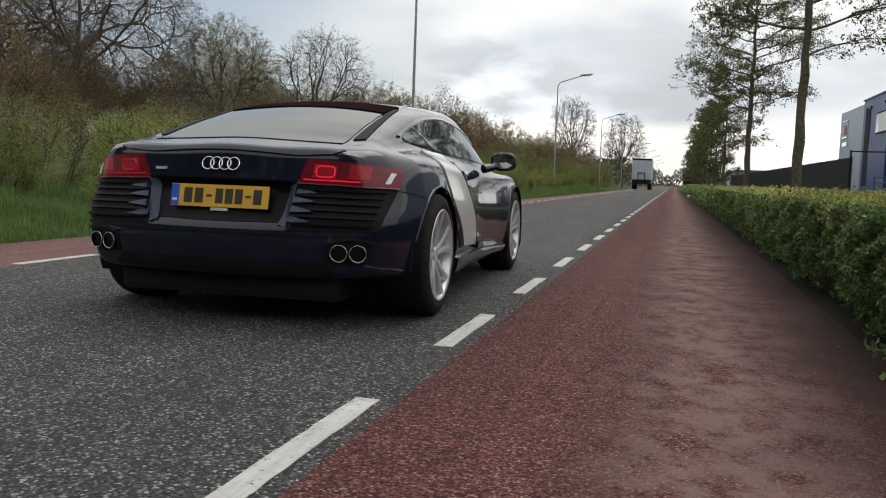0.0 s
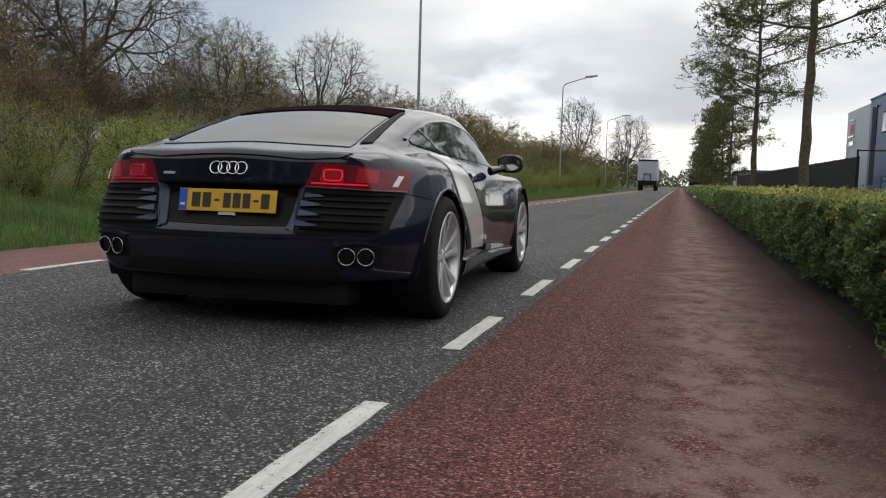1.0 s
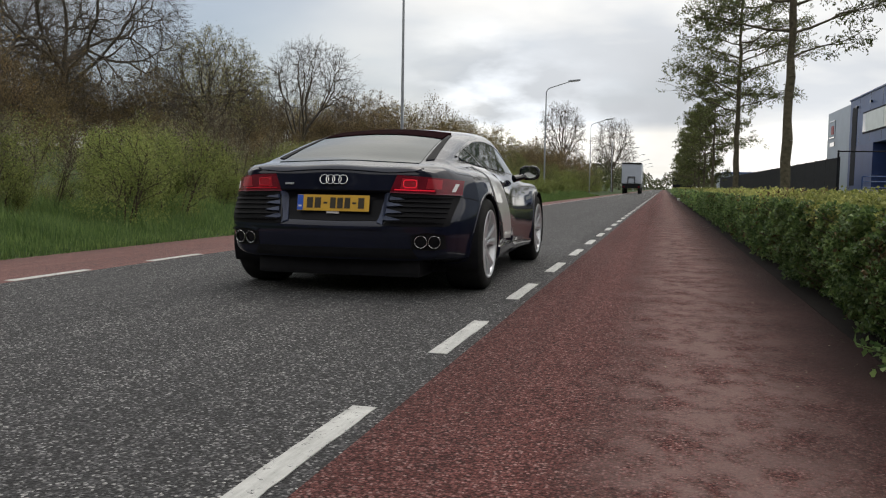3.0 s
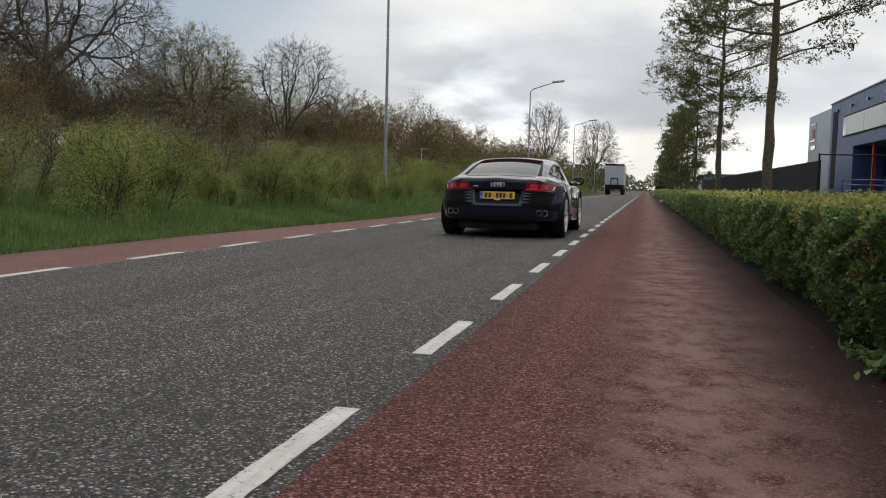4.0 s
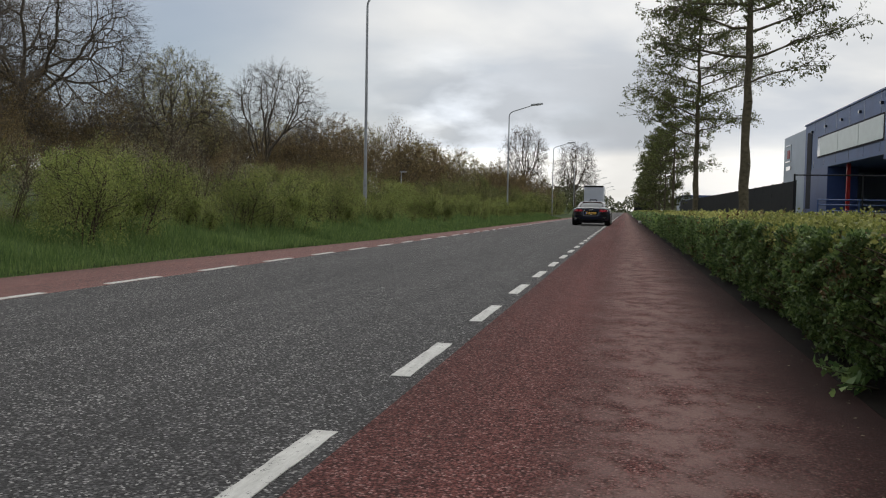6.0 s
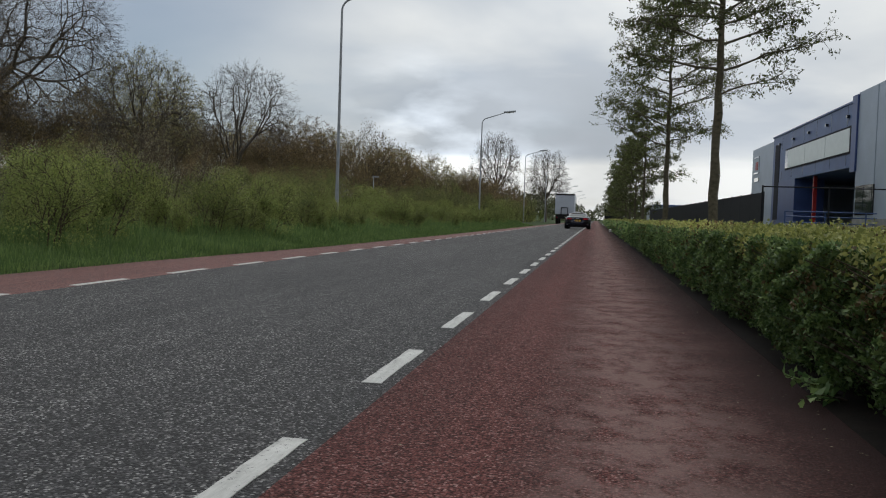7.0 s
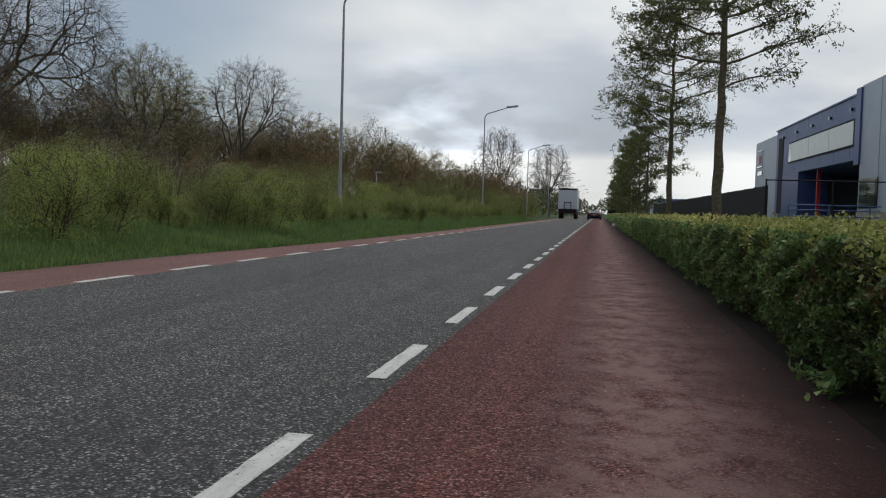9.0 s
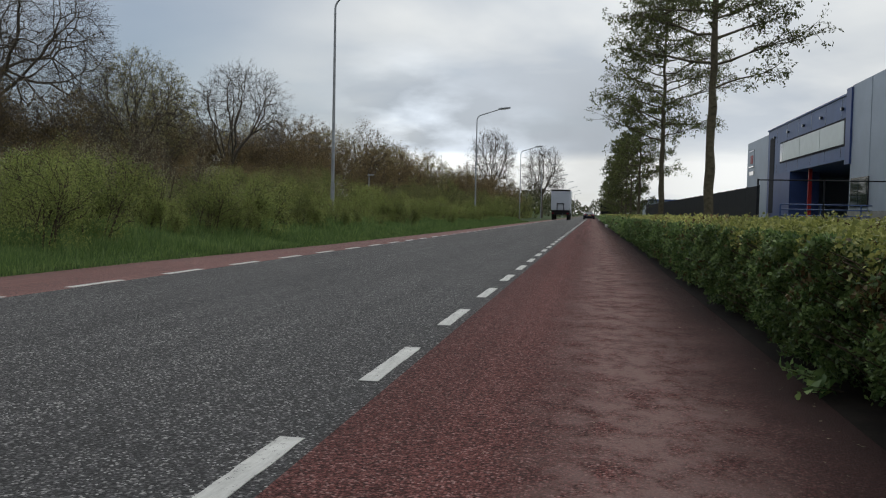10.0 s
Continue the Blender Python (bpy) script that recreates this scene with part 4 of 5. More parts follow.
def motions():
    """The car pulls away and its wheels roll."""
    walk(car, [(t, pose(x, y, 0, 0, 0, r)) for t, x, y, r in CAR_ROWS])
    spots = [(w, w.location.copy()) for w in wheels]
    ts = [k / FPS for k in range(int(10 * FPS) + 1)]
    ys = curve([(r[0], r[2]) for r in CAR_ROWS], np.array(ts))
    turn, turns = 0.0, [0.0]
    for a, b in zip(ys[:-1], ys[1:]):
        turn -= min(85.0, math.degrees(max(0.0, b - a) / TYRE))
        turns.append(turn)
    for w, p in spots:
        walk(w, [(t, pose(p.x, p.y, p.z, a, 0, 0)) for t, a in zip(ts, turns)])

# ---- plants ----
def tubes(segs, sides):
    """Tapered tubes for an array of segments (p0, p1, r0, r1), as vertices and quads."""
    segs = np.asarray(segs, float)
    p0, p1, r0, r1 = segs[:, 0:3], segs[:, 3:6], segs[:, 6], segs[:, 7]
    d = p1 - p0
    d /= np.maximum(np.linalg.norm(d, axis=1, keepdims=True), 1e-9)
    ref = np.where(np.abs(d[:, 2:3]) > 0.9, np.array([[1.0, 0, 0]]), np.array([[0, 0, 1.0]]))
    u = np.cross(d, ref)
    u /= np.linalg.norm(u, axis=1, keepdims=True)
    v = np.cross(d, u)
    a = 2 * np.pi * np.arange(sides) / sides
    off = u[:, None, :] * np.cos(a)[None, :, None] + v[:, None, :] * np.sin(a)[None, :, None]
    verts = np.concatenate([p0[:, None] + off * r0[:, None, None], p1[:, None] + off * r1[:, None, None]], 1).reshape(-1, 3)
    k = np.arange(sides)
    quad = np.stack([k, (k + 1) % sides, (k + 1) % sides + sides, k + sides], 1)
    faces = (np.arange(len(segs))[:, None, None] * 2 * sides + quad[None]).reshape(-1, 4)
    return verts, faces


def leaves(points, size, rng, droop=0.0, aspect=0.55, flat=0.0):
    """Folded leaf quads, one per point, turned at random."""
    n = len(points)
    s = size * rng.uniform(0.6, 1.35, n)
    way = rng.normal(size=(n, 3))
    way[:, 2] = way[:, 2] * (1 - flat) - droop
    way /= np.linalg.norm(way, axis=1, keepdims=True)
    side = np.cross(way, rng.normal(size=(n, 3)))
    side /= np.maximum(np.linalg.norm(side, axis=1, keepdims=True), 1e-9)
    up = np.cross(way, side)
    L, W = s[:, None] * way, (s * aspect)[:, None] * side
    lift = (s * 0.18)[:, None] * up
    p = np.asarray(points)
    verts = np.stack([p, p + 0.45 * L + 0.5 * W + lift, p + L, p + 0.45 * L - 0.5 * W + lift], 1).reshape(-1, 3)
    return verts, np.arange(4 * n).reshape(n, 4)


def grow(rng, start, way, length, radius, level, spec, segs, tips):
    """Adds a branch and its twigs. spec: per level (children, length ratio, spread, bend, rise)."""
    n = 4 if level == 0 else 3 if level < min(3, len(spec) - 1) else 2
    p, d = np.array(start, float), np.array(way, float)
    last = level >= len(spec) - 1
    kids, ratio, spread, bend, lift = spec[min(level, len(spec) - 1)]
    marks = []
    for i in range(n):
        d = d + rng.normal(size=3) * bend
        d[2] += lift
        d /= np.linalg.norm(d)
        q = p + d * length / n
        r0, r1 = radius * (1 - 0.55 * i / n), radius * (1 - 0.55 * (i + 1) / n)
        segs.append((level, *p, *q, r0, max(r1, 0.005)))
        marks.append((p, q, d, r1))
        p = q
    if last:
        del segs[-n:]
        segs.append((level, *marks[0][0], *p, radius, 0.005))
        for a, b, _, _ in marks:
            tips.append((a + b) / 2)
        tips.append(p)
        return
    for k in range(kids):
        t = 0.35 + 0.65 * (k + rng.uniform(0.2, 1.0)) / kids
        i = min(n - 1, int(t * n))
        a, b, dd, r = marks[i]
        at = a + (b - a) * min(1, t * n - i)
        turn = rng.normal(size=3)
        turn -= dd * turn.dot(dd)
        turn /= np.linalg.norm(turn)
        ang = spread * rng.uniform(0.7, 1.25)
        nd = dd * math.cos(ang) + turn * math.sin(ang)
        grow(rng, at, nd, length * ratio * rng.uniform(0.75, 1.2) * (1.1 - 0.35 * t), max(r * 0.60, 0.006), level + 1, spec, segs, tips)


def rounded(p, height, radius):
    """Draws outlying twigs back to a rounded crown."""
    c = np.array([0, 0, 0.60 * height])
    d = p - c
    q = d / np.array([radius, radius, 0.40 * height])
    q[:, 2] = np.where(q[:, 2] < 0, q[:, 2] * 0.42, q[:, 2])
    r = np.maximum(np.linalg.norm(q, axis=1), 1e-6)
    k = np.where(r > 0.7, 0.7 + 0.3 * np.tanh((r - 0.7) / 0.45), r) / r
    return c + d * k[:, None]


def plant_parts(owner, segs, tips, rng, per_tip, size, leaf, bark, droop, reach, aspect=0.55, trunk_name="trunk", crown_name="crown", dome=None):
    segs = np.array(segs)
    tips = np.array(tips)
    if dome:
        segs[:, 1:4], segs[:, 4:7], tips = (rounded(q, *dome) for q in (segs[:, 1:4], segs[:, 4:7], tips))
    V, F, base = [], [], 0
    for lo, hi, sides in ((0, 0, 9), (1, 1, 6), (2, 2, 4), (3, 9, 3)):
        s = segs[(segs[:, 0] >= lo) & (segs[:, 0] <= hi)]
        if len(s):
            v, f = tubes(s[:, 1:], sides)
            V.append(v)
            F.append(f + base)
            base += len(v)
    wood = raw(trunk_name, np.concatenate(V), np.concatenate(F), bark, owner, smooth=True)
    pts = np.repeat(tips, per_tip, axis=0) + rng.normal(size=(len(tips) * per_tip, 3)) * reach
    v, f = leaves(pts, size, rng, droop, aspect)
    green = raw(crown_name, v, f, leaf, owner)
    if trunk_name == "branchwork":
        tagged(wood, kind="stuff")
    tagged(green, kind="stuff")


def reach_out(rng, pos, way, goals, segs, fine):
    """Branches from pos to every goal, forking in two where the goals part. Returns the thickness at pos."""
    n = len(goals)
    if n <= 2:
        for g in goals:
            segs.append((3, *pos, *g, fine * 1.2, fine * 0.6))
        return fine * (1.2 if n == 1 else 1.6)
    c = goals.mean(axis=0)
    d = c - pos
    span = np.linalg.norm(d)
    p = pos + d * rng.uniform(0.34, 0.52) + way * span * 0.07 + rng.normal(size=3) * span * 0.03
    spread = goals[rng.integers(n)] - goals[rng.integers(n)] + rng.normal(size=3) * 0.3
    side = (goals - c) @ spread
    cut = np.quantile(side, rng.uniform(0.35, 0.65))
    a, b = goals[side <= cut], goals[side > cut]
    if not len(a) or not len(b):
        a, b = goals[: n // 2], goals[n // 2:]
    w = (p - pos) / max(np.linalg.norm(p - pos), 1e-6)
    ra, rb = reach_out(rng, p, w, a, segs, fine), reach_out(rng, p, w, b, segs, fine)
    r = (ra ** 2.55 + rb ** 2.55) ** (1 / 2.55)
    level = 0 if r > 0.10 else 1 if r > 0.045 else 2 if r > 0.02 else 3
    if span > 0.9 and level < 3:
        m = (pos + p) / 2 + rng.normal(size=3) * span * 0.03
        segs.append((level, *pos, *m, r * 1.05, r))
        segs.append((level, *m, *p, r, max(ra, rb)))
    else:
        segs.append((level, *pos, *p, r, max(ra, rb)))
    return r


def twig_ends(rng, goals, segs, count, length, fine, droop=0.0, heart=None):
    """Short twigs at every goal, away from the crown's heart where one is given."""
    tips = []
    for g in goals:
        away = (g - heart) / np.linalg.norm(g - heart) if heart is not None else np.zeros(3)
        for _ in range(count):
            d = rng.normal(size=3)
            d[2] = d[2] * 0.7 - droop
            d += away * 1.5
            q = g + d / np.linalg.norm(d) * length * rng.uniform(0.5, 1.2)
            segs.append((3, *g, *q, fine * 0.7, fine * 0.4))
            tips.append((g + q) / 2)
            tips.append(q)
    return tips


def make_domed_tree(seed, height, radius, label, leaf, per_tip=1, size=0.06, low=0.25, shift=(0, 0), goals_n=700, fork=0.22, limbs=6, twigs=3, fine=0.011, bark=BARK, group="trees of the wooded bank"):
    """A tree with limbs fanning out into a rounded crown of fine twigs."""
    rng = np.random.default_rng(seed)
    tree = thing("tree", label, "tree", group=group)
    a = rng.uniform(0, 2 * math.pi, goals_n)
    up = rng.uniform(-0.55, 1.0, goals_n)
    ring_r = np.sqrt(1 - np.clip(up, -0.3, 1) ** 2)
    shell = rng.uniform(size=goals_n) ** 0.30
    lump = np.array([1 + 0.20 * noise.noise(Vector((math.cos(t) * 1.6 + seed, math.sin(t) * 1.6, u * 1.8))) for t, u in zip(a, up)])
    mid = height * (low + (1 - low) * 0.40)
    x = radius * ring_r * np.cos(a) * shell * lump + shift[0]
    y = radius * ring_r * np.sin(a) * shell * lump + shift[1]
    z = mid + np.where(up > 0, up * (height - mid), up * (mid - height * low) / 0.55) * shell * lump
    goals = np.stack([x, y, z], 1)
    segs = []
    top = np.array([shift[0] * 0.25, shift[1] * 0.25, height * fork])
    # limbs by bearing, a leader in the middle
    bearing = (np.arctan2(y - top[1], x - top[0]) + 2 * math.pi + rng.uniform(0, 1)) % (2 * math.pi)
    centre = np.hypot(x - shift[0], y - shift[1]) < 0.42 * radius
    thick = 0.0
    for k in range(limbs):
        own = goals[(~centre) & (bearing // (2 * math.pi / limbs) == k)]
        if len(own) > 2:
            at = top + np.array([0, 0, height * 0.10 * rng.uniform(-0.3, 1)])
            r = reach_out(rng, at, np.array([0, 0, 1.0]), own, segs, fine)
            thick = (thick ** 2.55 + r ** 2.55) ** (1 / 2.55)
    r = reach_out(rng, top + np.array([0, 0, height * 0.09]), np.array([0, 0, 1.0]), goals[centre], segs, fine)
    thick = (thick ** 2.55 + r ** 2.55) ** (1 / 2.55)
    segs.append((0, 0, 0, -0.2, *(top * 0.5), thick * 1.35, thick * 1.08))
    segs.append((0, *(top * 0.5), *(top + np.array([0, 0, height * 0.10])), thick * 1.08, thick * 0.75))
    tips = twig_ends(rng, goals, segs, twigs, 0.050 * height, fine, 0, goals.mean(axis=0))
    plant_parts(tree, segs, tips, rng, per_tip, size, leaf, bark, 0.1, 0.07)
    return tree


def make_row_tree(seed, height, spread=2.6, low=0.36, limbs=34, goals_n=34, per_tip=3, size=0.085, first=(), fine=0.0055):
    """A street tree with a straight stem and long level side branches in layers."""
    rng = np.random.default_rng(seed)
    tree = thing("street_tree", "young street tree with a straight bare stem and sparse spring leaves", "tree", group="trees along the cycle path")
    segs, tips = [], []
    n = 22
    stout = 0.0125 * height
    p = np.array([0.0, 0, 0])
    for i in range(n):
        q = np.array([rng.normal() * 0.018, rng.normal() * 0.018, height * (i + 1) / n])
        r0, r1 = stout * (1 - 0.9 * i / n), stout * (1 - 0.9 * (i + 1) / n)
        knob = 1 + 0.10 * math.sin(i * 2.1)
        segs.append((0, *p, *q, r0 * knob + (0.035 if i == 0 else 0), r1 * (1 + 0.10 * math.sin(i * 2.1 + 2.1))))
        p = q
    plan = list(first)
    for k in range(limbs):
        z = height * (low + (0.97 - low) * (k + rng.uniform()) / limbs)
        a = k * 2.4 + rng.uniform(-0.4, 0.4)
        reach = spread * (1.0 - 0.72 * max(0, (z / height - 0.5) / 0.5)) * rng.uniform(0.72, 1.12)
        plan.append((z, a, reach, rng.uniform(0.05, 0.55), goals_n))
    for z, a, reach, slope, count in plan:
        along = reach * rng.uniform(0.30, 1.0, count) ** 0.75
        across = rng.normal(size=count) * 0.17 * reach * (0.35 + along / reach)
        rise_ = along * slope - 0.10 * reach * (along / reach) ** 3 + rng.normal(size=count) * 0.075 * reach
        goals = np.stack([along * math.cos(a) - across * math.sin(a), along * math.sin(a) + across * math.cos(a), z + rise_], 1)
        way = np.array([math.cos(a), math.sin(a), 0.25])
        reach_out(rng, np.array([0, 0, z]), way, goals, segs, fine)
        tips += twig_ends(rng, goals, segs, 2, 0.20, fine, 0.25)
    plant_parts(tree, segs, tips, rng, per_tip, size, LEAF_ROW, BARK_ROW, 0.5, 0.045, 0.45)
    return tree


def make_shrub(seed, height, width, label, leaf, per_tip, size, stems=14, group="shrubs of the verge"):
    rng = np.random.default_rng(seed)
    shrub = thing("shrub", label, "shrub", group=group)
    segs, tips = [], []
    spec = [(5, 0.52, 0.6, 0.08, 0.02), (5, 0.62, 0.75, 0.15, 0.02), (0, 1, 0, 0.2, 0.0)]
    for k in range(stems):
        a = rng.uniform(0, 2 * math.pi)
        out = math.sqrt(rng.uniform())
        s = (out * width * 0.35 * math.cos(a), out * width * 0.35 * math.sin(a), -0.05)
        w = (0.45 * out * math.cos(a) * width / height, 0.45 * out * math.sin(a) * width / height, 1)
        grow(rng, s, w, height * rng.uniform(0.5, 0.85), 0.018, 0, spec, segs, tips)
    segs = [(3 if s[0] > 1 else 2, *s[1:]) for s in segs]
    # side shoots with leaves right down to the ground
    for k in range(len(tips) // 3):
        a, out = rng.uniform(0, 2 * math.pi), rng.uniform(0.55, 1.0)
        tips.append(np.array([0.5 * width * out * math.cos(a), 0.5 * width * out * math.sin(a), height * 0.42 * rng.uniform() ** 1.2]))
    plant_parts(shrub, segs, tips, rng, per_tip, size, leaf, TWIG, 0.0, 0.06 * height ** 0.5, 0.6, "branchwork", "foliage", (1.15 * height, 0.80 * width))
    return shrub


def scatter(source, places, rng):
    """Copies of a plant at (x, y, scale); the first place takes the plant itself."""
    for i, (x, y, k) in enumerate(places):
        m = Matrix.LocRotScale((x, y, float(rise(x)) - 0.04), Euler((0, 0, rng.uniform(0, 6.28))), (k, k, k * rng.uniform(0.92, 1.08)))
        ob = source if i == 0 else copy_thing(source, Matrix.Identity(4))
        ob.matrix_basis = m


def build_left_plants():
    rng = random.Random(12)

    def stand(tree, x, y, turn=0.0, k=1.0):
        tree.matrix_basis = Matrix.LocRotScale((x, y, float(rise(x)) - 0.1), Euler((0, 0, turn)), (k, k, k))
        return tree

    a = stand(make_domed_tree(3, 12.6, 7.0, "large bare oak with brown spring buds on the bank", LEAF_BUD, 2, 0.046, 0.14, (0.3, 0), 3200, 0.30, 8, 4, 0.0080), -32.2, 40)
    for x, y, k, r in ((-41, 44, 1.0, 2.0), (-40, 31, 0.95, 1.0)):
        stand(copy_thing(a, Matrix.Identity(4)), x, y, r, k)
    b = stand(make_domed_tree(8, 8.9, 3.9, "round-crowned oak with pale young leaves on the bank", LEAF_CROWN, 1, 0.082, 0.20, (0.2, 0), 2000, 0.30, 7, 4, 0.0070), -28.6, 50)
    stand(copy_thing(b, Matrix.Identity(4)), -35.5, 64, 2.5, 0.95)
    c = stand(make_domed_tree(17, 9.6, 3.7, "bare spreading oak with several dark stems", LEAF_BUD, 1, 0.030, 0.36, (1.1, 0), 1300, 0.16, 6, 4, 0.0075), -25.9, 58)
    d = make_domed_tree(19, 7.0, 3.7, "round brown budding tree on the bank", LEAF_BROWN, 2, 0.080, 0.10, (0, 0), 900, 0.22, 6, 4, 0.008)
    scatter(d, [(-24.6, 70, 1.0), (-21.4, 76, 1.0), (-27.6, 75, 1.02), (-30.5, 58, 0.85), (-32.0, 48, 0.8), (-34.5, 41, 0.85), (-30.2, 36, 0.72), (-25.6, 66, 0.72), (-13.2, 106, 0.66), (-37.0, 36, 0.9), (-34.0, 30, 0.72), (-29.0, 30, 0.55), (-38.0, 28, 0.8)], rng)
    d2 = make_domed_tree(23, 7.0, 3.6, "round tree with a yellow-green haze of young leaves on the bank", LEAF_CROWN, 2, 0.080, 0.10, (0, 0), 900, 0.22, 6, 4, 0.008)
    scatter(d2, [(-20.6, 86, 0.98), (-22.4, 95, 0.95), (-18.0, 97, 0.95), (-15.2, 103, 0.80), (-15.8, 86, 0.80), (-14.4, 94, 0.74), (-25.5, 82, 1.0), (-29.5, 68, 0.9)], rng)
    h = stand(make_domed_tree(29, 11.2, 3.5, "bare round-domed oak standing alone beside the road", LEAF_BUD, 1, 0.05, 0.26, (0, 0), 1500, 0.24, 7, 4, 0.0085), -12.2, 112)
    stand(copy_thing(h, Matrix.Identity(4)), -6.7, 131, 2.2, 0.97)
    # dark brown thicket under the trees
    t = make_shrub(21, 3.9, 4.4, "tall brown leafless thicket under the trees", LEAF_BROWN, 9, 0.066, 9, "thicket of the bank")
    spots = []
    for k in range(24):
        y = 12 + k * 4.5
        x = -22 + 0.085 * y + rng.uniform(-2.0, 2.0)
        spots.append((x, y, rng.uniform(0.85, 1.15) * (0.55 if y < 56 else 0.82)))
    for k in range(8):
        spots.append((-29 + 0.05 * k + rng.uniform(-2.5, 2.5), 5 + k * 4.6, rng.uniform(1.1, 1.5)))
    for k in range(16):
        spots.append((-21.5 + 0.27 * k + rng.uniform(-1.2, 1.2), 42 + k * 4.3, 0.72 if k < 5 else rng.uniform(1.25, 1.6) * (1.0 if k < 10 else 0.85)))
    for k in range(6):
        spots.append((-12.6 + rng.uniform(-0.8, 0.8), 72 + k * 5.0, rng.uniform(0.9, 1.15)))
    for k in range(9):
        spots.append((-12.0 + rng.uniform(-2.0, 1.0), 92 + k * 5.0, rng.uniform(0.95, 1.25)))
    # the dark mass under and behind the tall crowns
    for k in range(18):
        spots.append((-41 + 1.05 * k + rng.uniform(-0.5, 0.5), 65 + rng.uniform(-3, 3), rng.uniform(1.15, 1.45)))
    for k in range(12):
        spots.append((-46 + 1.35 * k + rng.uniform(-0.5, 0.5), 49 + rng.uniform(-2.5, 2.5), rng.uniform(1.0, 1.3)))
    for k in range(10):
        spots.append((-33 + 1.5 * k + rng.uniform(-0.5, 0.5), 34 + 1.4 * k, rng.uniform(0.42, 0.55)))
    scatter(t, spots, rng)
    e = make_shrub(22, 2.7, 3.0, "olive green budding shrub on the bank", LEAF_OLIVE, 11, 0.050, 9, "thicket of the bank")
    spots = []
    for k in range(36):
        y = 6 + k * 3.0
        x = -11.8 + 0.030 * y + rng.uniform(-2.4, 1.8)
        spots.append((x, y, rng.uniform(0.45, 0.85) if y < 45 else rng.uniform(0.6, 1.05)))
    scatter(e, spots, rng)
    f = make_shrub(23, 1.7, 1.9, "bright green spring shrub at the verge", LEAF_BRIGHT, 13, 0.038, 9)
    spots = []
    for k in range(84):
        y = 2.5 + k * 0.78 + rng.uniform(-0.6, 0.6)
        x = -6.75 + rng.uniform(-1.3, 0.5)
        spots.append((x, y, rng.uniform(0.34, 0.78)))
    for k in range(12):
        spots.append((-11.5 + rng.uniform(-1.6, 1.2), 16 + k * 2.6, rng.uniform(0.6, 0.95)))
    for k in range(14):
        spots.append((-8.4 + rng.uniform(-0.8, 0.8), 70 + k * 4.4, rng.uniform(0.7, 1.3)))
    for k in range(18):
        spots.append((-9.6 + rng.uniform(-1.6, 1.4), 4 + k * 2.6, rng.uniform(0.5, 0.95)))
    scatter(f, spots, rng)
    g = make_shrub(24, 2.6, 2.4, "greyish shrub with pale blossom at the verge", LEAF_PALE, 5, 0.034, 14)
    scatter(g, [(-8.8, 15.6, 0.86), (-8.4, 8.4, 0.62), (-10.2, 17.2, 0.80), (-9.6, 6.6, 0.80), (-9.9, 13.6, 0.66), (-7.6, 16.6, 0.55)], rng)


def build_grass():
    rng = np.random.default_rng(5)
    n = 170000
    y = 0.5 + 75 * rng.uniform(size=n) ** 1.6
    x = verge_edge(y) - 0.01 - 3.6 * rng.uniform(size=n) ** 1.25
    out = verge_edge(y) - x
    z = rise(x)
    clump = np.array([noise.noise(Vector((u * 1.1, v * 0.8, 5))) for u, v in zip(x, y)])
    tall = (0.075 + 0.17 * np.clip(out / 1.8, 0, 1)) * rng.uniform(0.5, 1.5, n) * (1 + 0.9 * clump)
    a = rng.uniform(0, 6.283, n)
    lean = tall * rng.uniform(0.1, 0.7, n)
    w = 0.0035 + 0.00035 * y
    b = np.stack([x, y, z - 0.02], 1)
    side = np.stack([np.cos(a) * w, np.sin(a) * w, 0 * w], 1)
    bend = np.stack([np.cos(a + 1.3) * lean, np.sin(a + 1.3) * lean, tall], 1)
    mid = np.stack([np.cos(a + 1.3) * lean * 0.35, np.sin(a + 1.3) * lean * 0.35, tall * 0.6], 1)
    verts = np.stack([b - side, b + side, b + mid + side * 0.7, b + bend, b + mid - side * 0.7], 1).reshape(-1, 3)
    faces = np.arange(5 * n).reshape(n, 5)
    ob = raw("verge_grass", verts, faces, GRASS)
    tagged(ob, "long green grass along the verge", "grass", kind="stuff")


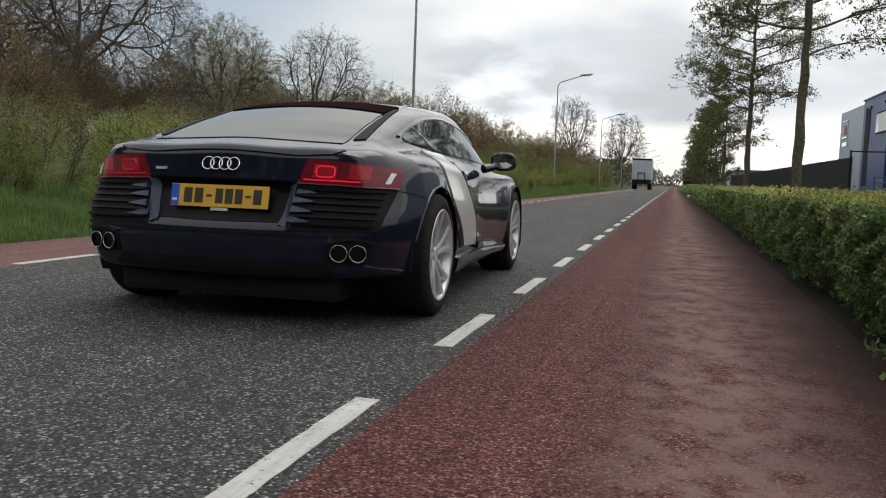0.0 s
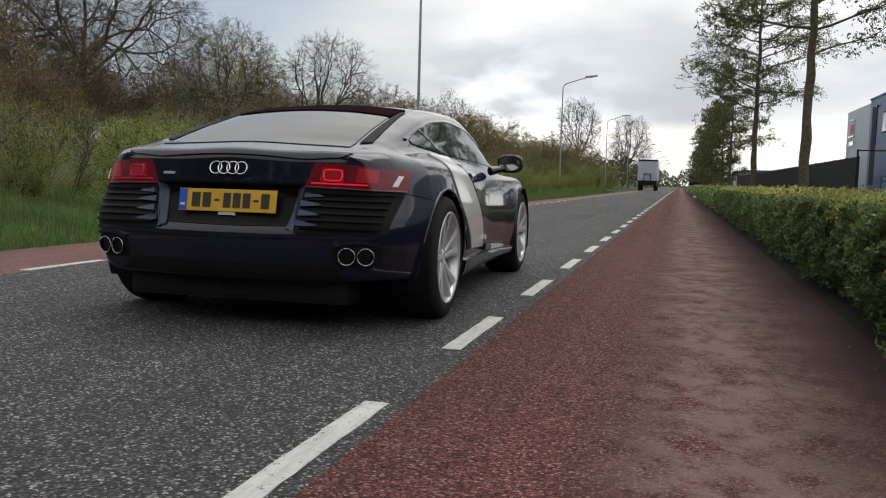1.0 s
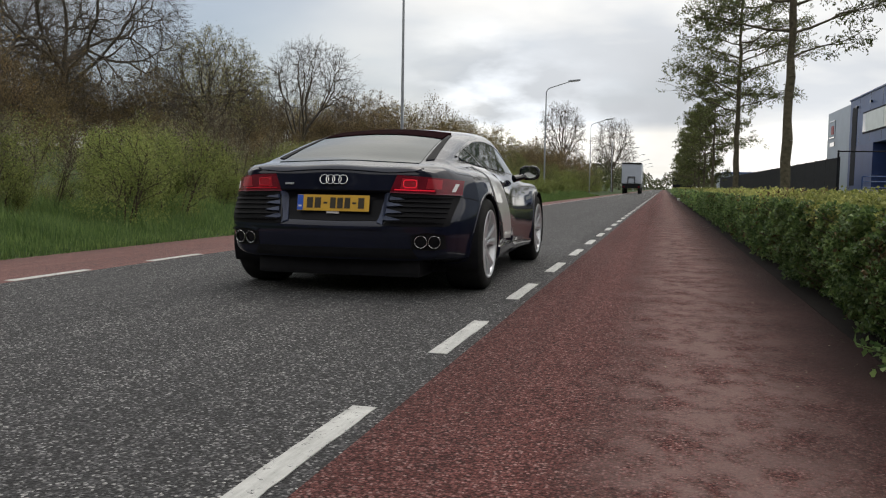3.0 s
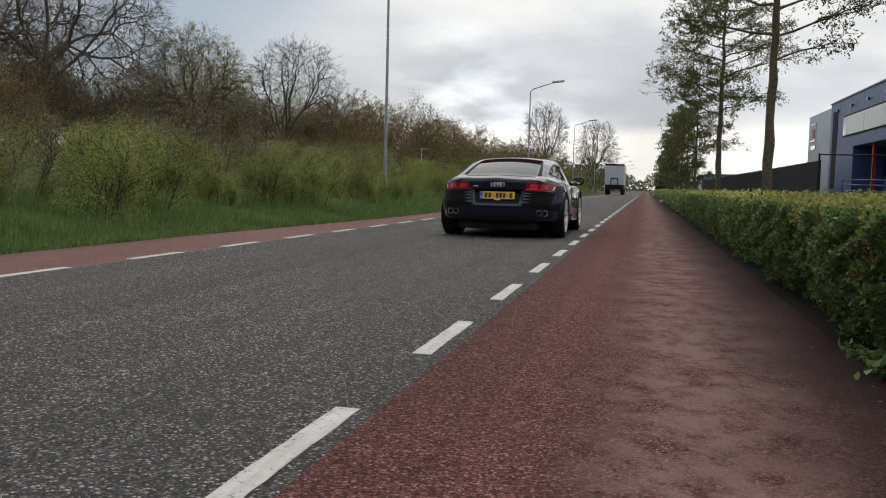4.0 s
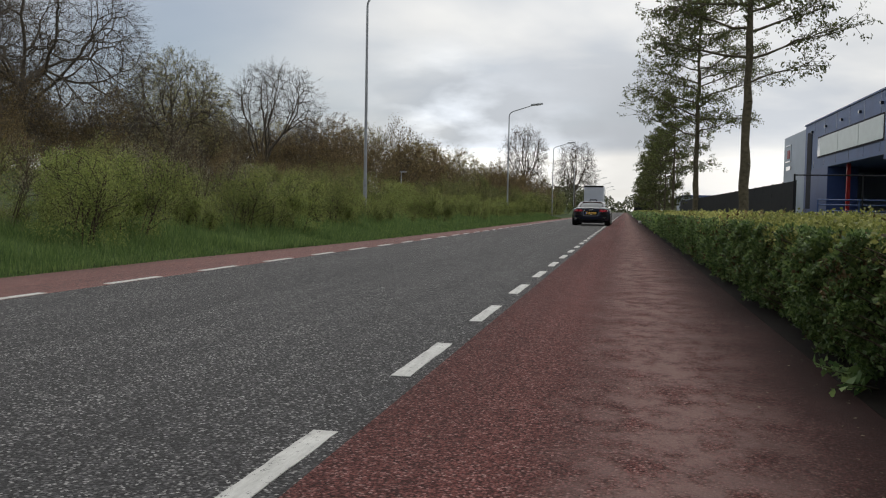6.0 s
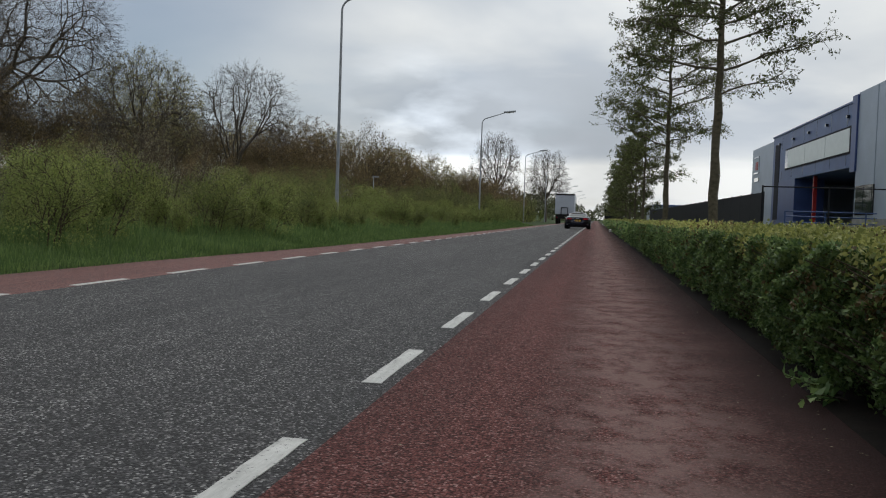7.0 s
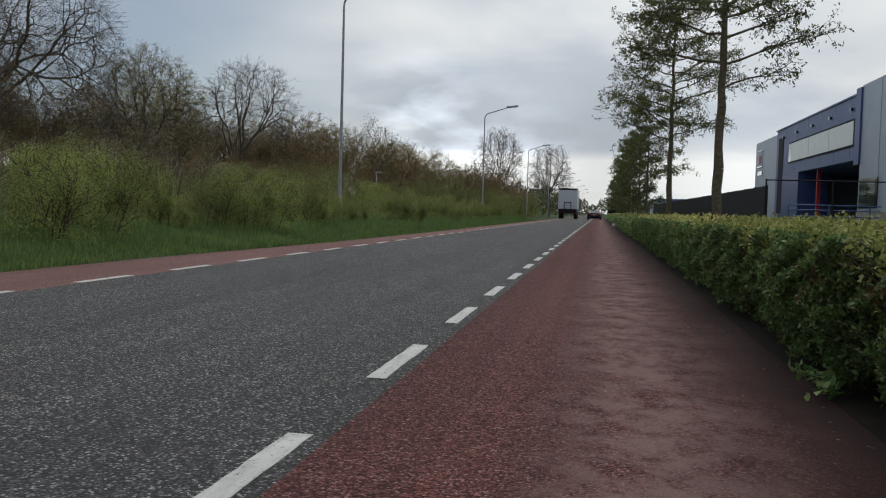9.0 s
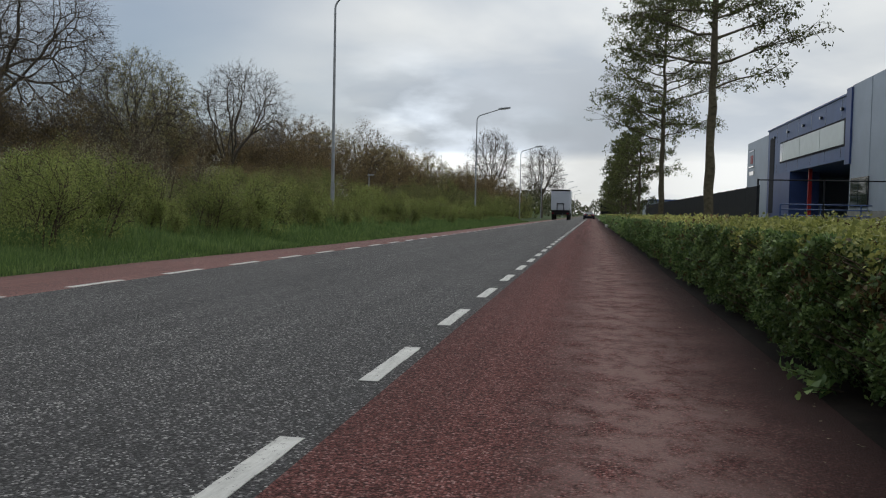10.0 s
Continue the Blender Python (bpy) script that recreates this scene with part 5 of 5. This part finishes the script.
def build_hedge(y0, y1, size, count, name_label):
    """A clipped hedge: a solid core coloured as inner shade, twigs, a skin of leaves, tips on top coloured as sunlit.
    """
    rng = np.random.default_rng(int(y0 * 10) % 97 + 3)
    hedge = thing("hedge", name_label, "hedge", group="hedges along the cycle path")
    x0, x1, top = 2.07, 3.15, 0.69

    def front(y, z):
        return x0 + 0.05 * np.sin(y * 2.3) + 0.03 * np.sin(y * 7.1 + z * 5) - 0.04 * np.sin(np.clip(z, 0, 0.7) * 4.5) + 0.09 * np.clip(1 - z / 0.42, 0, 1)

    # solid sheet behind the leaves; its dark colour stands for the shade between them
    bm = bmesh.new()
    n = max(8, int((y1 - y0) / 0.25))
    rows = []
    for i in range(n + 1):
        y = y0 + (y1 - y0) * i / n
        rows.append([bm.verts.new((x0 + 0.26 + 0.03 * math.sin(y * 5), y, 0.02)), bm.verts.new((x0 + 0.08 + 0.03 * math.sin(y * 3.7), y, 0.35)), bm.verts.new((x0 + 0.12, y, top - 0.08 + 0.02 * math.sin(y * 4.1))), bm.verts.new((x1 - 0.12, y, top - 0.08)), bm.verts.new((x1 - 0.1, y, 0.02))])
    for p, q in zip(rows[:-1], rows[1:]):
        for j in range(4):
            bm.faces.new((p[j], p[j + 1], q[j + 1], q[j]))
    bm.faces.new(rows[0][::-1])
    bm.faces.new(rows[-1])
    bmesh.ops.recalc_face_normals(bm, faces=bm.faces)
    part("core", bm, HEDGE_SHADE, hedge, "solid sheet inside the hedge, coloured dark as its inner shade")
    m = int(count * 0.62)
    y = rng.uniform(y0, y1, m)
    z = 0.04 + (top - 0.04) * rng.uniform(size=m) ** 0.75
    clump = 0.075 * np.sin(y * 9.3 + 3 * np.sin(z * 11)) * np.sin(z * 13 + y * 2.1) + 0.030 * np.sin(y * 23 + 2 * np.sin(z * 19))
    x = front(y, z) + clump + rng.exponential(0.030, m) - 0.015
    v, f = leaves(np.stack([x, y, z], 1), size, rng, -0.15, 0.62)
    dry = np.array([noise.noise(Vector((a * 2.2, b * 3.0, 1.0))) for a, b in zip(y, z)]) + rng.normal(size=m) * 0.22 > 0.52
    raw("foliage", v, f, [LEAF_HEDGE, LEAF_DRY], hedge, "small dark green leaves", indices=dry)
    # top leaves: young yellow-green, brightened in colour for the light from above
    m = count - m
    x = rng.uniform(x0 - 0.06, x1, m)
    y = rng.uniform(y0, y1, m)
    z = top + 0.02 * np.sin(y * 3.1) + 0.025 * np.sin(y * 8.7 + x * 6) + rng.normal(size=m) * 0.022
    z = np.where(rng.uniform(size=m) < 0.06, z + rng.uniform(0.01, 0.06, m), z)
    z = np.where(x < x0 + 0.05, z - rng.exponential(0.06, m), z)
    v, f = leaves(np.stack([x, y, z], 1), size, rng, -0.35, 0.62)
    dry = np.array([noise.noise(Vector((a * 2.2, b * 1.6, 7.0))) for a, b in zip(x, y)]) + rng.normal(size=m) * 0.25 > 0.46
    raw("top_foliage", v, f, [LEAF_TOP, LEAF_DRY], hedge, "yellow-green young leaves on top, coloured brighter as sunlit, some dry", indices=dry)
    tw = rng.uniform(size=(max(60, count // 200), 2))
    segs = []
    for a, b in tw:
        yy, zz = y0 + (y1 - y0) * a, 0.05 + 0.5 * b
        segs.append((x0 + 0.14, yy, zz, x0 - 0.02 + 0.05 * rng.normal(), yy + 0.08 * rng.normal(), zz + 0.12, 0.004, 0.002))
    v, f = tubes(segs, 4)
    tagged(raw("twig_layer", v, f, TWIG, hedge), kind="stuff")
    return hedge


# shade of the hedge's inside, put into the base colour
HEDGE_SHADE = plain("hedge_shade", (0.016, 0.024, 0.008), 0.95, vary=0.5, scale=12, bump=0.8, fine=50)


def build_right_plants():
    build_hedge(-2.4, 6.0, 0.027, 125000, "clipped green beech hedge with yellowish top beside the cycle path")
    build_hedge(6.0, 22.0, 0.038, 70000, "clipped green beech hedge continuing beside the cycle path")
    build_hedge(22.0, 52.5, 0.085, 24000, "clipped green hedge far along the cycle path")
    build_hedge(57.0, 112.0, 0.16, 8000, "distant clipped hedge behind a kerb")
    rng = np.random.default_rng(31)
    # stray shoots growing out over the path
    shoot = thing("hedge_shoot", "stray green shoots at the foot of the hedge", "shoots")
    segs, pts = [], []
    for k in range(10):
        p = np.array([2.10, 1.10 + 0.3 * rng.uniform(), 0.03])
        d = np.array([-1.0, rng.uniform(-0.9, 0.5), rng.uniform(0.05, 0.5)])
        L = rng.uniform(0.10, 0.24)
        segs.append((*p, *(p + d * L), 0.003, 0.0015))
        pts += [p + d * L * t for t in np.linspace(0.35, 1, 9)]
    v, f = tubes(segs, 4)
    raw("shoot_stem", v, f, TWIG, shoot)
    v, f = leaves(np.array(pts), 0.05, rng, -0.1, 0.6)
    raw("foliage", v, f, LEAF_HEDGE, shoot)
    r = random.Random(7)
    made = [make_row_tree(41, 10.6, 2.45, 0.46, 36, 44, 3, 0.084, ((3.80, -0.2, 2.0, 0.32, 22), (4.35, 0.15, 2.4, 0.42, 44), (4.4, 3.0, 2.4, 0.25, 48))),
            make_row_tree(43, 10.4, 2.9, 0.36, 40, 46, 3, 0.088),
            make_row_tree(45, 7.9, 2.5, 0.34, 30, 30, 3, 0.11),
            make_row_tree(47, 7.9, 2.1, 0.14, 30, 24, 3, 0.13, (), 0.007)]
    ys = [18.5, 33.3, 50.0, 61, 71, 81, 91, 102, 114, 127, 141]
    for i, y in enumerate(ys):
        k = 1.0 if i < 3 else r.uniform(0.88, 1.0)
        m = Matrix.LocRotScale((3.72, y, -0.02), Euler((0, 0, (0.0, 3.0, 1.7)[i] if i < 3 else r.uniform(0, 6.28))), (k, k, k))
        ob = made[i] if i < 4 else copy_thing(made[3], Matrix.Identity(4))
        ob.matrix_basis = m


build_left_plants()
build_grass()
build_right_plants()


# ---- street lamps ----
LAMPGLASS = plain("lamp_glass", (0.5, 0.5, 0.48), 0.3, 0, 0.1, 10, 0)


def make_street_lamp(x, y, h=8.1):
    lamp = thing("street_lamp", "tall grey steel street lamp with curved arm over the road", "street lamp", pose(x, y, float(rise(x)) - 0.03), "street lamps")
    bm = bmesh.new()
    tube(bm, (0, 0, 0), (0, 0, 1.5), 0.070, 0.066, 14)
    tube(bm, (0, 0, 1.5), (0, 0, h - 0.7), 0.056, 0.036, 14)
    part("pole", bm, STEEL, lamp, "", True).data.set_sharp_from_angle(angle=radians(50))
    bm = bmesh.new()
    pts = [Vector((0, 0, h - 0.72))]
    for a in np.linspace(0, radians(70), 7)[1:]:
        pts.append(Vector((0.38 * (1 - math.cos(a)), 0, h - 0.72 + 0.38 * math.sin(a))))
    pts.append(pts[-1] + Vector((1.35, 0, 0.42)))
    for p, q in zip(pts[:-1], pts[1:]):
        tube(bm, p, q, 0.034, 0.032, 10)
    part("arm", bm, STEEL, lamp, "", True)
    e = pts[-1]
    bm = bmesh.new()
    box(bm, e.x - 0.10, e.x + 0.72, -0.11, 0.11, e.z - 0.02, e.z + 0.09, 0.03)
    for v in bm.verts:
        v.co.z += 0.10 * (v.co.x - e.x)
        if v.co.x > e.x + 0.5:
            v.co.y *= 0.7
    head = part("lamp_head", bm, STEEL, lamp, "flat grey lamp head", True)
    bm = bmesh.new()
    box(bm, e.x + 0.10, e.x + 0.60, -0.08, 0.08, e.z - 0.045, e.z - 0.01, 0.01)
    for v in bm.verts:
        v.co.z += 0.10 * (v.co.x - e.x)
    part("lamp_glass", bm, LAMPGLASS, head)
    return lamp


first_lamp = make_street_lamp(-7.75, 25.8)
for x, y in ((-7.1, 57.5), (-6.8, 91.5), (-6.4, 124), (-5.9, 157), (-5.6, 190), (-5.2, 223), (-5.0, 256), (-5.0, 290)):
    copy_thing(first_lamp, pose(x, y, float(rise(x)) - 0.36))


def make_path_lamp(x, y):
    lamp = thing("path_lamp", "small lamp on a thin pole among the shrubs", "lamp", pose(x, y, float(rise(x)) - 0.03))
    part("pole", tube(bmesh.new(), (0, 0, 0), (0, 0, 2.2), 0.024, 0.02, 10), STEEL, lamp, "", True)
    part("lamp_head", a_box(-0.06, 0.26, -0.07, 0.07, 2.19, 2.25, bevel=0.02), STEEL, lamp, "flat grey lamp head")


make_path_lamp(-10.2, 40)


# ---- hall, fence and truck ----
CLAD_GREY = plain("grey_cladding", (0.33, 0.385, 0.47), 0.45, 0.25, 0.08, 0.6, 0.05, fine=8)
CLAD_BLUE = plain("blue_cladding", (0.035, 0.065, 0.20), 0.40, 0.15, 0.15, 0.6, 0.05, fine=8)
CLAD_STEEL = plain("blue_grey_panel", (0.050, 0.095, 0.24), 0.45, 0.1, 0.15, 0.7, 0.05, fine=8)
OFFICE_GLASS = plain("frosted_window", (0.62, 0.68, 0.68), 0.35, 0.0, 0.06, 1.5, 0.0)
DARKROOM = plain("dark_loading_bay", (0.010, 0.011, 0.020), 0.7, 0, 0.3, 2, 0.05)
RED_STEEL = plain("red_steel", (0.30, 0.012, 0.014), 0.45, 0, 0.15, 3, 0.05)
CONCRETE = plain("grey_concrete", (0.25, 0.25, 0.24), 0.85, 0, 0.2, 2, 0.3)
FENCE_BLACK = plain("black_fence", (0.014, 0.015, 0.020), 0.7, 0.0, 0.25, 3, 0.1)
TRUCK_WHITE = plain("white_truck_panel", (0.40, 0.44, 0.52), 0.5, 0, 0.06, 1, 0.03)


def build_hall():
    hall = thing("industrial_hall", "grey and blue industrial hall with a wide upper window", "building")
    F = 14.85
    part("front_block", a_box(F, 44, 47.6, 70.8, 4.15, 7.72), CLAD_STEEL, hall, "blue-grey panelled upper storey")
    part("back_block", a_box(F + 0.5, 44, 70.8, 83.2, 0, 7.75), CLAD_GREY, hall, "light grey clad wing")
    part("side_block", a_box(F - 0.25, 44, 20, 47.0, 0, 8.0), CLAD_GREY, hall, "light grey clad hall wall")
    part("roof_edge", a_box(F - 0.08, 44, 47.6, 70.9, 7.72, 7.82), CLAD_STEEL, hall)
    part("blue_post", a_box(F - 0.35, F + 0.6, 46.9, 47.8, 3.8, 7.92), CLAD_BLUE, hall, "deep blue corner panel")
    part("blue_foot", a_box(F - 0.02, F + 2, 62.6, 70.7, 0.0, 4.15), CLAD_BLUE, hall, "deep blue ground floor panel")
    part("slot_window", a_box(F - 0.03, F + 0.1, 68.2, 69.9, 1.2, 7.1), DARKROOM, hall, "tall dark slot window")
    part("bay", a_box(F + 5.5, F + 6, 46.6, 63, 0, 4.15), DARKROOM, hall, "dark recessed loading bay")
    part("bay_floor", a_box(F, F + 6, 46.6, 63, 0.0, 0.9), CONCRETE, hall)
    for y in (58.5,):
        part("red_column", a_box(F + 0.3, F + 0.52, y - 0.11, y + 0.11, 0.9, 4.15), RED_STEEL, hall, "red steel column")
    win = part("window", a_box(F - 0.05, F + 0.05, 48.9, 66.0, 4.92, 6.48), DARKROOM, hall, "long upper window in dark frame")
    for i in range(3):
        y0 = 49.15 + i * 5.3
        part("pane", a_box(F - 0.075, F - 0.03, y0, y0 + 5.22, 5.04, 6.36), OFFICE_GLASS, win)
    part("dark_end", a_box(F - 0.078, F - 0.03, 65.0, 65.9, 5.04, 6.36), GLOSSBLACK, win)
    for i in range(5):
        part("wall_lamp", a_box(F - 0.16, F, 49.5 + i * 4.6, 49.75 + i * 4.6, 6.95, 7.12), GLOSSBLACK, hall)
    for i in range(6):
        part("panel_joint", a_box(F - 0.012, F, 49.9 + i * 3.5, 49.95 + i * 3.5, 4.3, 4.93), GLOSSBLACK, hall)
        part("panel_joint", a_box(F - 0.012, F, 49.9 + i * 3.5, 49.95 + i * 3.5, 6.52, 7.70), GLOSSBLACK, hall)
    low = part("low_window", a_box(F - 0.32, F - 0.22, 43.6, 46.6, 1.45, 3.0), GLOSSBLACK, hall, "low window in the grey wall")
    for i in range(2):
        part("pane", a_box(F - 0.335, F - 0.30, 43.75 + i * 1.45, 45.08 + i * 1.45, 1.55, 2.9), TINTED, low, "dark window pane")
    part("plinth", a_box(F - 0.33, F - 0.2, 20, 46.9, 0, 1.25), CONCRETE, hall, "grey plinth")
    sign = part("wall_sign", a_box(F + 0.46, F + 0.52, 79.6, 81.8, 5.5, 6.9), CLAD_GREY, hall, "plain sign panel with a red mark on the grey wall")
    part("sign_mark", a_box(F + 0.42, F + 0.46, 80.1, 81.2, 5.75, 6.5), RED_STEEL, sign, "red mark")
    for z in (5.42, 6.86):
        part("sign_bracket", a_box(F + 0.40, F + 0.47, 79.5, 81.9, z, z + 0.10), GLOSSBLACK, sign)
    part("sign_bar", a_box(F + 0.44, F + 0.52, 79.6, 81.7, 4.7, 5.05), GLOSSBLACK, hall)
    for i in range(8):
        y = 20.6 + i * 3.3
        part("cladding_rib", a_box(F - 0.27, F - 0.24, y, y + 0.03, 1.25, 7.98), CLAD_GREY, hall)


def build_fences():
    fence = thing("panel_fence", "tall black solid panel fence behind the trees", "fence")
    x = 7.25
    for i in range(26):
        y = 32.2 + i * 2.6
        part("panel", a_box(x, x + 0.04, y, y + 2.585, 0.05, 2.02), FENCE_BLACK, fence)
        part("post", a_box(x + 0.005, x + 0.07, y - 0.05, y + 0.03, 0, 2.05), FENCE_BLACK, fence)
    gate = thing("wire_fence", "dark open wire fence with slim posts in front of the hall", "fence")
    for i in range(8):
        xx = 7.22 + i * 2.4
        part("post", tube(bmesh.new(), (xx, 32.0, 0), (xx, 32.0, 2.28), 0.035, None, 8), FENCE_BLACK, gate)
    part("top_rail", tube(bmesh.new(), (7.22, 32, 2.24), (24.3, 32, 2.24), 0.025, None, 8), FENCE_BLACK, gate)
    rail = thing("guard_rail", "grey steel guard rail before the loading bay", "rail")
    for z in (0.95, 1.25, 1.5):
        part("rail_bar", tube(bmesh.new(), (10.3, 43.0, z), (18.0, 43.0, z), 0.030, None, 8), CLAD_STEEL, rail)
    for i in range(5):
        part("post", tube(bmesh.new(), (10.3 + i * 1.9, 43.0, 0), (10.3 + i * 1.9, 43.0, 1.5), 0.035, None, 8), CLAD_STEEL, rail)


def build_truck():
    truck = thing("box_truck", "parked truck with pale grey box body on the far lane", "truck", pose(-3.12, 111, 0))
    part("cargo_box", a_box(-1.22, 1.22, 0, 7.4, 1.32, 3.95, bevel=0.04), TRUCK_WHITE, truck, "pale grey cargo box")
    part("rear_frame", a_box(-1.24, 1.24, -0.05, 0.0, 3.78, 3.97), GLOSSBLACK, truck)
    for x in (-0.42, 0.42):
        part("lift_arm", a_box(x - 0.05, x + 0.05, -0.12, -0.04, 1.3, 2.15), FENCE_BLACK, truck)
    part("lift_bar", a_box(-0.47, 0.47, -0.12, -0.04, 2.10, 2.2), FENCE_BLACK, truck)
    part("chassis", a_box(-1.12, 1.12, -0.1, 9.3, 0.72, 1.30), BLACK, truck, "black chassis and bumper")
    part("cab", a_box(-1.18, 1.18, 7.6, 9.5, 0.9, 3.0, bevel=0.12), TRUCK_WHITE, truck, "pale driver's cab")
    for y in (1.3, 8.4):
        for x in (-0.98, 0.98):
            w = part("wheel", tube(bmesh.new(), (x - 0.17, y, 0.47), (x + 0.17, y, 0.47), 0.47, None, 24), RUBBER, truck, "", True)
    for x in (-0.95, 0.95):
        part("tail_light", a_box(x - 0.12, x + 0.12, -0.13, -0.10, 0.82, 0.95), RED_LENS, truck)
    # a kerb, a pale block and a dark container far along the cycle path
    kerb = tagged(part("kerb", a_box(1.86, 2.7, 53.2, 56.2, 0, 0.14, bevel=0.02), PAINT_WHITE), "white painted kerb at a gap in the hedge", "kerb", kind="structure")
    copy = tagged(part("kerb", a_box(1.86, 2.35, 113, 118, 0, 0.2, bevel=0.02), PAINT_WHITE), "white painted kerb far along the path", "kerb", kind="structure")
    box_ = thing("container", "dark grey container beside the far end of the path", "container")
    part("shell", a_box(2.15, 4.6, 121, 127, 0.05, 2.35, bevel=0.03), FENCE_BLACK, box_)
    for i in range(8):
        part("rib", a_box(2.25 + i * 0.29, 2.32 + i * 0.29, 120.96, 121.0, 0.15, 2.25), FENCE_BLACK, box_)
    far = thing("low_hall", "distant low pale hall behind the fence", "building")
    part("wall", a_box(9.5, 40, 128, 150, 0, 3.0), CLAD_GREY, far)
    part("roof", a_box(9.2, 40.3, 127.6, 150.4, 3.0, 3.25), CLAD_STEEL, far)
    part("gate_panel", a_box(9.44, 9.5, 132, 140, 0, 2.6), FENCE_BLACK, far)


LEAF_FAR = foliage("distant_leaf", (0.045, 0.055, 0.026), (0.12, 0.13, 0.06), 0.3)


def build_far_woods():
    """Distant woods that close the road's end, as loose clumps."""
    rng = np.random.default_rng(77)
    n = 30000
    t = rng.uniform(size=n)
    x = np.where(t < 0.72, rng.uniform(-70, -5, n), rng.uniform(6, 120, n))
    end = rng.uniform(size=n) < 0.16
    x = np.where(end, rng.uniform(-45, 45, n), x)
    y = 190 + 120 * rng.uniform(size=n) + 0.2 * np.abs(x)
    h = np.where(x < 0, 5.5 + 2.0 * np.sin(x * 0.3) + 1.2 * np.sin(x * 0.9), 3.6 + 0.8 * np.sin(x * 0.2))
    y = np.where(end, rng.uniform(425, 460, n), y)
    h = np.where(end, 6.5 + 2.0 * np.sin(x * 0.5) + np.sin(x * 1.7), h)
    z = h * rng.uniform(size=n) ** 0.7
    v, f = leaves(np.stack([x, y, z], 1), np.where(end, 1.0, 0.6), rng, 0.0, 0.8)
    ob = raw("far_woods", v, f, LEAF_FAR)
    tagged(ob, "distant brown-green woods closing the road", "woods", kind="stuff")


def build_reflection_woods():
    """Unseen leaf wall added behind the camera, so that the car's tail reflects something dark."""
    rng = np.random.default_rng(78)
    n = 24000
    x = rng.uniform(-70, 24, n)
    y = -30 - 10 * rng.uniform(size=n)
    z = (14.5 + 1.5 * np.sin(x * 0.3) + np.sin(x * 0.9)) * rng.uniform(size=n)
    v, f = leaves(np.stack([x, y, z], 1), 0.9, rng, 0.0, 0.8)
    tagged(raw("back_woods", v, f, LEAF_FAR), "unseen woods added behind the camera to darken the car's reflections", "woods", kind="stuff")


def build_litter():
    """Fallen leaf scraps, seeds and grit on the cycle path."""
    rng = np.random.default_rng(19)
    n = 420
    x = np.where(rng.uniform(size=n) < 0.45, 1.95 - rng.exponential(0.12, n), rng.uniform(0.2, 1.95, n))
    y = -1.5 + 22 * rng.uniform(size=n) ** 1.4
    v, f = leaves(np.stack([x, y, np.full(n, 0.0045)], 1), 0.016, rng, 0.0, 0.6)
    v[:, 2] = 0.0035 + np.abs(v[:, 2] - 0.0045) * 0.25
    raw_ob = raw("leaf_litter", v, f, LITTER)
    tagged(raw_ob, "pale scraps of fallen leaves on the path", "leaf litter", kind="stuff")


LITTER = foliage("dry_leaf_scrap", (0.05, 0.04, 0.025), (0.42, 0.38, 0.30), 0.1, 0.8)
build_litter()
build_hall()
build_fences()
build_truck()
build_far_woods()
build_reflection_woods()
build_dashes()


motions()
